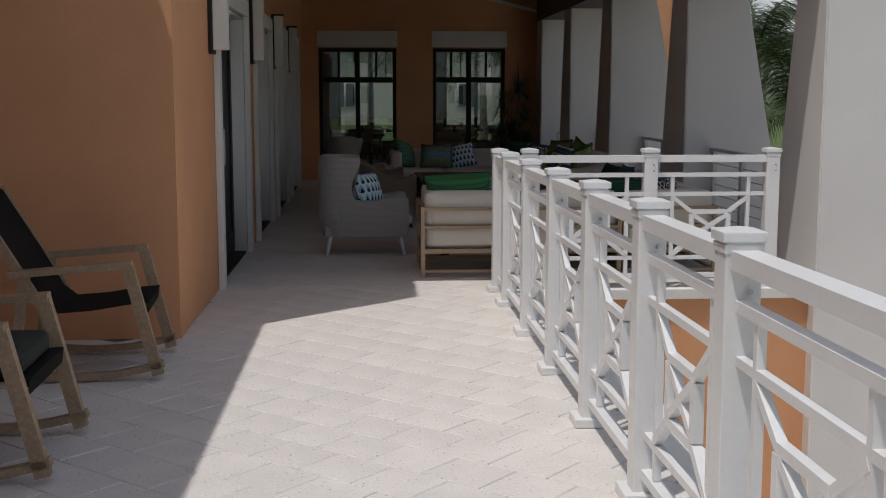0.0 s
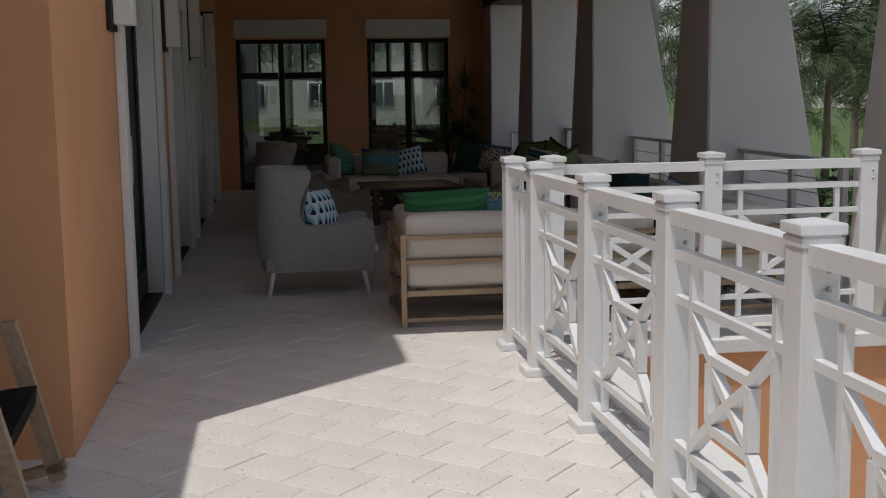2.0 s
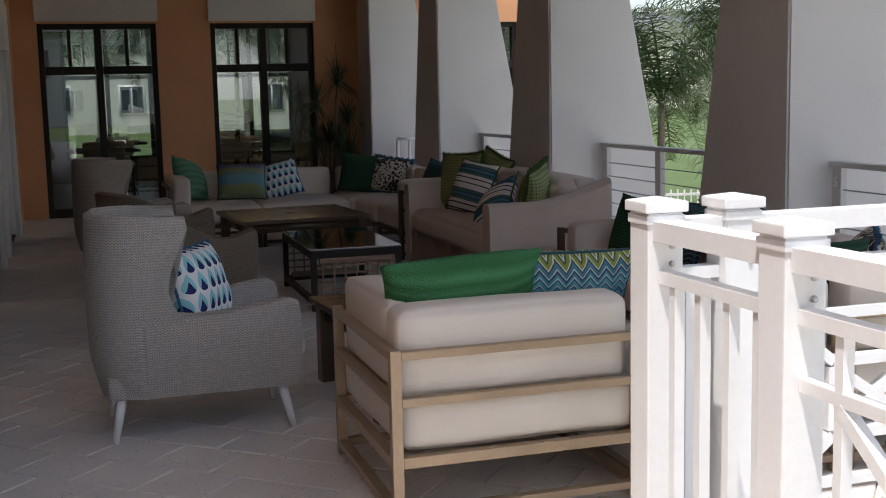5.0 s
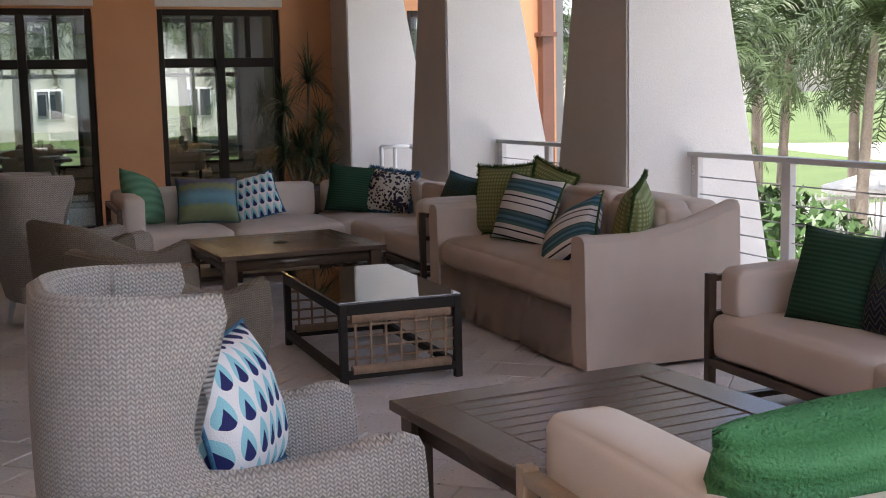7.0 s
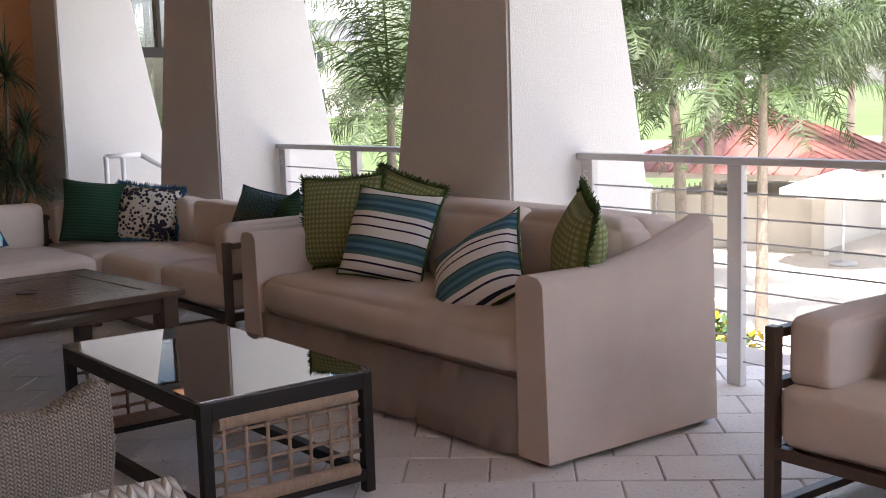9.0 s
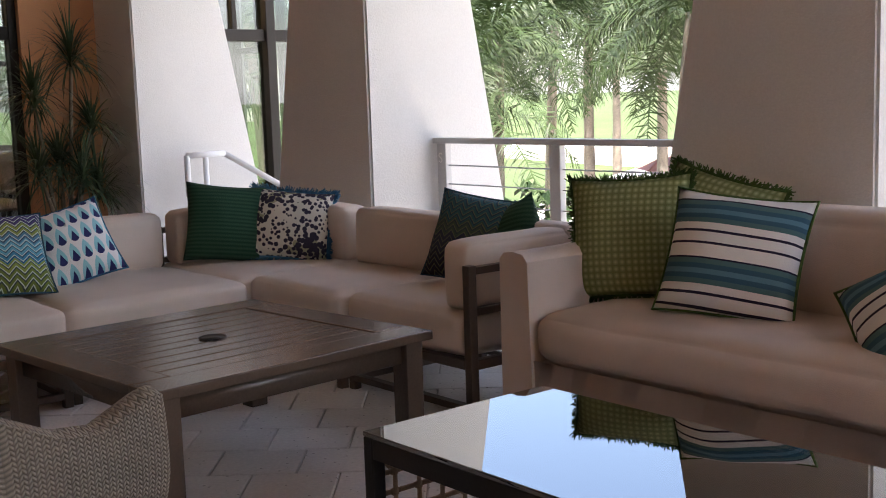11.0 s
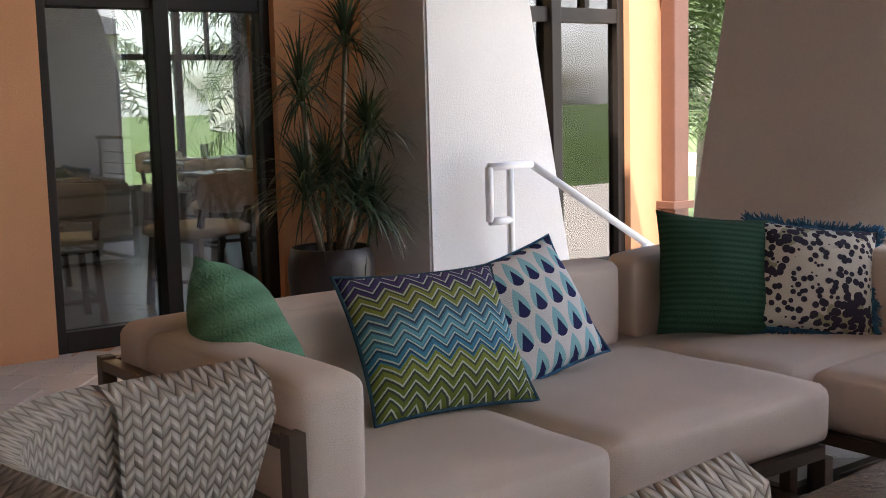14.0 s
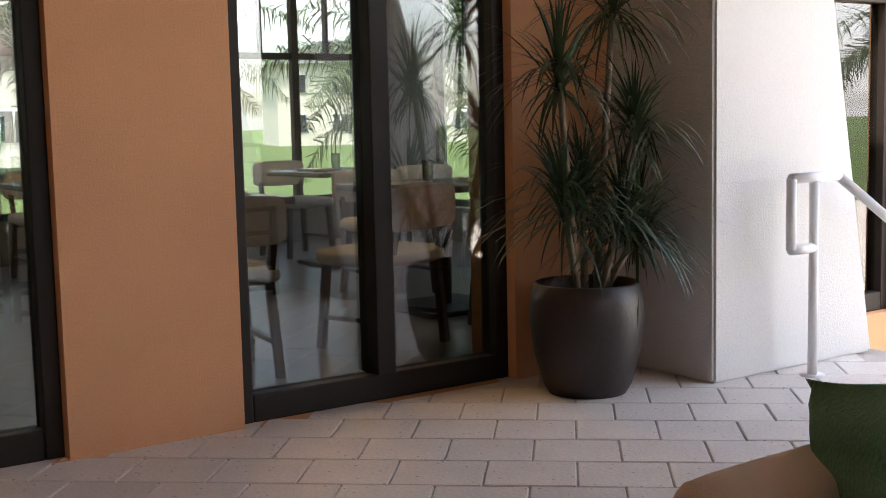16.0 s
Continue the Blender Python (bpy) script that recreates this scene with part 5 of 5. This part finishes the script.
for k in range(4):
    part("slat", box(-0.6 + 0.05 * k, 0.6 - 0.05 * k, -0.15, 0.15, 0.06 * k, 0.06 * k + 0.025), warm, t)
part("cable", rod((0, 0, 0.2), (0, 0, 0.55), 0.008, 6), M["bronze"], t)


# ---- ground and garden ----
def ground_z(x, y):
    up = max(0.0, min(1.0, (y - 20.0) / 5.0)) * max(0.0, min(1.0, (9.0 - x) / 4.0))
    up = max(up, max(0.0, min(1.0, (-9.0 - y) / 4.0)))
    far_ = max(0.0, min(1.0, (math.hypot(x - 4, y - 10) - 38) / 40))
    k = max(up, far_)
    return -1.9 + 1.6 * k * k * (3 - 2 * k)


bm = bmesh.new()
ax = sorted({round(v, 2) for v in [-700, -400, -200, -120, -80] + list(np.arange(-60, 90, 3.0)) + [120, 200, 400, 700]})
gv = [[bm.verts.new((x, y, ground_z(x, y))) for y in ax] for x in ax]
for i in range(len(ax) - 1):
    for j in range(len(ax) - 1):
        bm.faces.new((gv[i][j], gv[i + 1][j], gv[i + 1][j + 1], gv[i][j + 1]))
solid("ground", bm, M["lawn"], "bright mown lawn around the building", "ground", "structure")
solid("pavement", box(1.75, 34.0, -6.0, 19.0, -1.98, -1.86), M["paving"], "pale pool deck paving below the terrace", "pavement", "structure", smooth=False)
solid("pavement_pool", box(9.0, 34.0, 19.002, 33.0, -1.98, -1.86), M["paving"], "pale pool deck paving round the palms", "pavement", "structure", smooth=False)
solid("pavement_beyond", box(34.002, 90.0, 2.0, 62.0, -1.98, -1.3), M["paving"], "pale paved terraces beyond the pool", "pavement", "structure", smooth=False)


def palm_mesh(seed, n_frond, length, droop, leaflets=54):
    rnd = random.Random(seed)
    bm = bmesh.new()
    for k in range(n_frond):
        az_ = 2 * math.pi * (k * 0.382 + rnd.uniform(-0.05, 0.05))
        el = rnd.uniform(-0.25, 1.35)
        d = Vector((math.cos(az_) * math.cos(el), math.sin(az_) * math.cos(el), math.sin(el)))
        p = Vector((0, 0, 0))
        ln = length * rnd.uniform(0.8, 1.1)
        n = leaflets
        prev = p.copy()
        for i in range(1, n + 1):
            s = i / n
            d = (d + Vector((0, 0, -droop / n * (0.5 + s)))).normalized()
            p = p + d * (ln / n)
            side = d.cross(Vector((0, 0, 1)))
            side = side.normalized() if side.length > 1e-3 else Vector((1, 0, 0))
            if i % 3 == 0 or i == n:
                w = 0.03 * (1 - s) + 0.006
                a, b, c, e = prev - side * w, prev + side * w, p + side * w * 0.8, p - side * w * 0.8
                bm.faces.new([bm.verts.new(v) for v in (a, b, c, e)])
                prev = p.copy()
            if s < 0.12:
                continue
            ll = length * 0.26 * math.sin(math.pi * min(1, 0.15 + s * 0.82)) ** 0.7
            for sg in (-1, 1):
                lift = rnd.uniform(-0.9, 0.45)
                q = (side * sg + d * rnd.uniform(0.25, 0.7) + Vector((0, 0, lift))).normalized()
                tip1 = p + q * ll * 0.55
                tip2 = tip1 + (q + Vector((0, 0, -0.75))).normalized() * ll * 0.5
                ww = d * 0.012 * length / 2.4
                v = [bm.verts.new(k_) for k_ in (p - ww, p + ww, tip1 + ww * 0.8, tip1 - ww * 0.8, tip2)]
                bm.faces.new((v[0], v[1], v[2], v[3]))
                bm.faces.new((v[3], v[2], v[4]))
    me = bpy.data.meshes.new("palm_crown")
    bm.to_mesh(me)
    bm.free()
    me.materials.append(M["palm"])
    return me


CROWNS = [palm_mesh(11, 22, 2.3, 1.5), palm_mesh(12, 26, 2.0, 1.9), palm_mesh(13, 18, 2.5, 1.2)]


def palm(x, y, h, k, scale=1.0, lean=0.0):
    z0 = -1.86 if (1.75 < x < 34 and -6 < y < 19) or (9 < x < 34 and 19 < y < 33) else ground_z(x, y)
    t = thing("palm_tree", "feathery green palm with a pale ringed trunk", "tree", pose(x, y, z0, 0, 0, k * 71), "palms")
    bm = bmesh.new()
    prev, n = None, 14
    for i in range(n + 1):
        s = i / n
        c = Vector((lean * s * s, 0, h * s))
        r = 0.085 * scale * (1.25 - 0.55 * s) * (1 + 0.05 * (i % 2))
        ring = [bm.verts.new(c + Vector((r * math.cos(a * math.pi / 5), r * math.sin(a * math.pi / 5), 0))) for a in range(10)]
        if prev:
            for a in range(10):
                bm.faces.new((prev[a], prev[(a + 1) % 10], ring[(a + 1) % 10], ring[a]))
        prev = ring
    bm.faces.new(prev)
    part("trunk", bm, M["bark"], t)
    c = new("crown", CROWNS[k % 3])
    c.parent = t
    c.matrix_basis = Matrix.Translation((lean, 0, h - 0.05)) @ Matrix.Diagonal((scale, scale, scale, 1))
    return t


for i, (x, y, h, s, ln) in enumerate(((12.4, 24.0, 4.1, 1.0, 0.2), (10.6, 23.2, 3.7, 0.95, -0.2), (14.5, 22.0, 4.2, 1.05, 0.3), (16.5, 27.0, 4.8, 1.2, 0.0), (11.0, 20.4, 3.9, 0.95, 0.2), (13.2, 17.2, 4.2, 1.0, 0.1), (18.5, 20.0, 4.8, 1.2, -0.3), (10.4, 29.0, 4.4, 1.2, 0.2),
                                       (17.0, 31.0, 4.8, 1.3, 0.1), (22.0, 26.0, 5.0, 1.3, 0.0), (12.0, 34.0, 4.4, 1.3, 0.2), (14.0, 28.6, 4.0, 1.2, 0.0), (7.6, 26.8, 3.0, 1.0, 0.1), (3.4, 30.5, 3.0, 1.1, 0.1), (6.4, 33.0, 3.2, 1.1, 0.0), (0.4, 33.0, 3.2, 1.1, 0.0),
                                       (24.0, 33.0, 5.0, 1.3, 0.0), (20.0, 35.0, 4.6, 1.3, 0.0), (26.0, 20.0, 5.0, 1.3, 0.0), (20.5, 16.0, 4.6, 1.1, 0.0), (15.5, 13.0, 4.2, 1.0, 0.1), (8.6, 21.8, 3.0, 0.85, 0.1), (-3.0, -16.0, 3.5, 1.1, 0.1), (2.4, -18.0, 3.8, 1.1, 0.1), (6.0, -14.0, 4.2, 1.1, 0.1), (13.4, 20.6, 3.6, 1.0, 0.1), (15.8, 24.6, 4.0, 1.15, -0.2), (18.6, 24.0, 4.6, 1.2, 0.1), (17.4, 17.6, 4.0, 1.1, 0.2), (21.0, 22.0, 4.4, 1.3, 0.1), (11.8, 18.4, 3.2, 0.8, 0.0),
                                       (27.0, 26.0, 4.6, 1.4, 0.1), (30.0, 22.0, 4.2, 1.4, -0.2), (24.0, 29.0, 4.4, 1.4, 0.1), (33.0, 31.0, 4.6, 1.5, 0.2), (29.0, 16.0, 4.4, 1.4, 0.0))):
    palm(x, y, h, i, s, ln)


def shrub(x, y, z, r, label, flowers=False, seed=0):
    rnd = random.Random(seed)
    t = thing("shrub", label, "shrub", pose(x, y, z), "garden shrubs")
    bm = bmesh.new()
    bl = bmesh.new()
    for k in range(700):
        v = Vector((rnd.gauss(0, 1), rnd.gauss(0, 1), rnd.gauss(0, 1))).normalized()
        rad = r * (0.55 + 0.5 * rnd.random() ** 0.5) * (1 + 0.25 * noise.noise(v * 2 + Vector((seed, 0, 0))))
        p = Vector((v.x * rad, v.y * rad, r * 0.95 + v.z * rad * 0.95))
        a = Vector((rnd.uniform(-1, 1), rnd.uniform(-1, 1), rnd.uniform(-1, 1))).normalized()
        b = a.cross(v).normalized() if a.cross(v).length > 1e-3 else Vector((1, 0, 0))
        k_ = r * 0.13
        tgt = bl if (flowers and rnd.random() < 0.3) else bm
        tgt.faces.new([tgt.verts.new(q) for q in (p - a * k_, p + b * k_ * 0.5, p + a * k_, p - b * k_ * 0.5)])
    part("foliage", bm, M["shrub"], t)
    if flowers:
        part("blooms", bl, M["flower"], t, "small yellow blooms")
    else:
        bl.free()
    part("stem", rod((0, 0, -0.02), (0, 0, r), 0.03, 6), M["bark"], t)


for i, (x, y, r, f) in enumerate(((9.2, 18.8, 0.8, False), (9.8, 20.0, 0.9, False), (7.6, 15.6, 0.55, True), (8.4, 16.6, 0.5, True), (7.4, 17.6, 0.6, False), (9.4, 14.6, 0.5, True), (10.6, 22.4, 0.9, False), (6.6, 20.6, 0.55, False), (7.2, 21.6, 0.6, False))):
    shrub(x, y, -1.86, r, "rounded shrub with yellow blooms" if f else "dense dark green shrub", f, i)


def parasol(x, y, label):
    t = thing("parasol", label, "umbrella", pose(x, y, -1.86), "pool parasols")
    t.scale = (0.85, 0.85, 0.72)
    part("pole", rod((0, 0, 0), (0, 0, 2.2), 0.025, 8), M["rail"], t)
    bm = bmesh.new()
    top = bm.verts.new((0, 0, 2.3))
    ring = [bm.verts.new((1.25 * math.cos(k * math.pi / 4), 1.25 * math.sin(k * math.pi / 4), 1.85)) for k in range(8)]
    val = [bm.verts.new((1.25 * math.cos(k * math.pi / 4), 1.25 * math.sin(k * math.pi / 4), 1.68)) for k in range(8)]
    for k in range(8):
        bm.faces.new((top, ring[k], ring[(k + 1) % 8]))
        bm.faces.new((ring[k], val[k], val[(k + 1) % 8], ring[(k + 1) % 8]))
    part("canopy", bm, M["canvas"], t, smooth=False)
    part("base", rod((0, 0, 0), (0, 0, 0.08), 0.28, 16), M["grey_rail"], t)


for x, y in ((15.2, 24.7), (17.2, 20.8), (13.4, 15.2)):
    parasol(x, y, "white canvas parasol on the pool deck")


def hut(x, y):
    t = thing("pool_hut", "small pool hut with a red standing-seam metal roof", "hut", pose(x, y, -1.86, 0, 0, 12))
    for sx in (-1, 1):
        for sy in (-1, 1):
            part("post", box(sx * 1.9 - 0.12, sx * 1.9 + 0.12, sy * 1.9 - 0.12, sy * 1.9 + 0.12, 0, 1.38, 0.01), M["house"], t)
    part("counter", box(-1.7, 1.7, -1.7, 1.7, 0, 1.0, 0.01), M["house"], t)
    part("fascia", box(-2.35, 2.35, -2.35, 2.35, 1.36, 1.48, 0.01), M["house"], t)
    bm = bmesh.new()
    top = bm.verts.new((0, 0, 2.6))
    c = [bm.verts.new((a * 2.5, b * 2.5, 1.482)) for a, b in ((-1, -1), (1, -1), (1, 1), (-1, 1))]
    for i in range(4):
        bm.faces.new((c[i], c[(i + 1) % 4], top))
    roof = part("roof", bm, M["redroof"], t, "red standing-seam metal roof", smooth=False)
    for side in range(4):
        for k in range(-5, 6):
            u = k * 0.42
            f = 1 - abs(u) / 2.5
            ax_, ay_ = (u, -2.5) if side == 0 else (2.5, u) if side == 1 else (u, 2.5) if side == 2 else (-2.5, u)
            bx_, by_ = (u, -2.5 * (1 - f)) if side == 0 else (2.5 * (1 - f), u) if side == 1 else (u, 2.5 * (1 - f)) if side == 2 else (-2.5 * (1 - f), u)
            part("seam", bar((ax_, ay_, 1.495), (bx_, by_, 1.495 + 1.118 * f), 0.03, 0.04), M["redroof"], roof)


hut(19.4, 24.0)


def fence(x0, y0, x1, y1, z, label):
    t = thing("picket_fence", label, "fence", group="white fences")
    a, b = Vector((x0, y0, z)), Vector((x1, y1, z))
    d = b - a
    n = int(d.length / 0.14)
    for zz in (0.15, 1.05):
        part("rail", bar(a + Vector((0, 0, zz)), b + Vector((0, 0, zz)), 0.04, 0.05), M["rail"], t)
    me = finish("picket", box(-0.012, 0.012, -0.012, 0.012, 0, 1.15), M["rail"], False)
    for k in range(n + 1):
        o = new("picket", me)
        o.parent = t
        o.location = a + d * (k / n)


fence(9.5, 26.5, 24.0, 24.0, -1.86, "white metal picket fence round the pool")
fence(-4.5, -8.4, 6.0, -8.4, -1.6, "white metal picket fence beyond the walkway")


def house(x, y, w, d, h, rz, label, wallm):
    t = thing("house", label, "house", pose(x, y, ground_z(x, y), 0, 0, rz), "far houses")
    wall = part("wall", box(-w / 2, w / 2, -d / 2, d / 2, 0, h), wallm, t, smooth=False)
    bm = bmesh.new()
    o = 0.5
    c = [bm.verts.new((a * (w / 2 + o), b * (d / 2 + o), h)) for a, b in ((-1, -1), (1, -1), (1, 1), (-1, 1))]
    e = [bm.verts.new((a * (w / 2 - d / 2 * 0.8), 0, h + d * 0.2)) for a in (-1, 1)]
    bm.faces.new((c[0], c[1], e[1], e[0]))
    bm.faces.new((c[2], c[3], e[0], e[1]))
    bm.faces.new((c[1], c[2], e[1]))
    bm.faces.new((c[3], c[0], e[0]))
    bm.faces.new(c[::-1])
    part("roof", bm, M["shingle"], t, "grey shingle hip roof", smooth=False)
    n = int(w // 3)
    for s in (-1, 1):
        for fl in range(2):
            for k in range(n):
                cx_ = -w / 2 + w * (k + 0.5) / n
                z0 = 0.9 + fl * 2.8
                y_ = s * d / 2
                wn_ = part("window", box(cx_ - 0.6, cx_ + 0.6, min(y_, y_ + s * 0.05), max(y_, y_ + s * 0.05), z0, z0 + 1.4), M["rail"], t)
                for q in (-1, 1):
                    part("pane", box(cx_ + q * 0.28 - 0.24, cx_ + q * 0.28 + 0.24, min(y_ + s * 0.052, y_ + s * 0.06), max(y_ + s * 0.052, y_ + s * 0.06), z0 + 0.08, z0 + 1.32), M["winpane"], wn_, smooth=False)


house(4.0, 68.0, 20, 10, 5.8, 0, "two-storey pale rendered house with a grey roof across the lawn", M["house"])
house(48.0, 92.0, 18, 10, 5.8, -20, "two-storey pale rendered house with a grey roof behind palms", M["house"])
house(120.0, 30.0, 20, 10, 5.8, -80, "two-storey white house beyond the pool", M["white_stucco"])
house(-2.0, -48.0, 20, 10, 5.8, 0, "two-storey white house facing the walkway", M["white_stucco"])
house(20.0, -44.0, 16, 10, 5.8, 10, "two-storey pale house facing the walkway", M["house"])

# ---- floor pavers ----
TL, TW, GAP, ANG = 0.275, 0.25, 0.0045, radians(-41)
ca, sa = math.cos(ANG), math.sin(ANG)


def on_floor(x, y):
    if y < 8.2:
        return -4.9 < x < 1.58 and y > -6.9 and not (x < WX - 0.15 and y > 6.5)
    return WX - 0.15 < x < 4.12 and y < EY + 0.1


def paver(bm, m=None):
    a, b, z = TL / 2 - GAP / 2, TW / 2 - GAP / 2, 0.0
    lo_ = [(-a, -b, -0.014), (a, -b, -0.014), (a, b, -0.014), (-a, b, -0.014)]
    c = 0.004
    md = [(-a, -b, z - 0.004), (a, -b, z - 0.004), (a, b, z - 0.004), (-a, b, z - 0.004)]
    hi_ = [(-a + c, -b + c, z), (a - c, -b + c, z), (a - c, b - c, z), (-a + c, b - c, z)]
    R = [[bm.verts.new((m @ Vector(p)) if m is not None else p) for p in q] for q in (lo_, md, hi_)]
    for u, v in zip(R, R[1:]):
        for i in range(4):
            bm.faces.new((u[i], u[(i + 1) % 4], v[(i + 1) % 4], v[i]))
    bm.faces.new(R[2])


bm1 = bmesh.new()
paver(bm1)
paver_me = finish("paver", bm1, M["stone"], False)
rest = bmesh.new()
spots = []
rnd = random.Random(3)
for r in range(-90, 90):
    for q in range(-90, 90):
        u, v = (q + 0.5 * (r % 2)) * TL, r * TW
        x, y = u * ca - v * sa + 1.392, u * sa + v * ca + 9.0
        if on_floor(x, y):
            spots.append((x, y))
near = sorted(spots, key=lambda s: abs(s[0] - 1.2) + abs(s[1] - 17.4))[:170] + sorted(spots, key=lambda s: abs(s[0] - 0.3) + abs(s[1] - 6.2))[:130]
near_set = set(near)
for x, y in spots:
    m = pose(x, y, 0.0 + rnd.uniform(-0.0012, 0.0012), rnd.uniform(-0.15, 0.15), rnd.uniform(-0.15, 0.15), math.degrees(ANG))
    if (x, y) in near_set:
        o = new("paver", paver_me)
        o.parent = floor
        o.matrix_basis = m
    else:
        paver(rest, m)
pv = part("pavers", rest, M["stone"], floor, smooth=False)
pv["kind"] = "stuff"
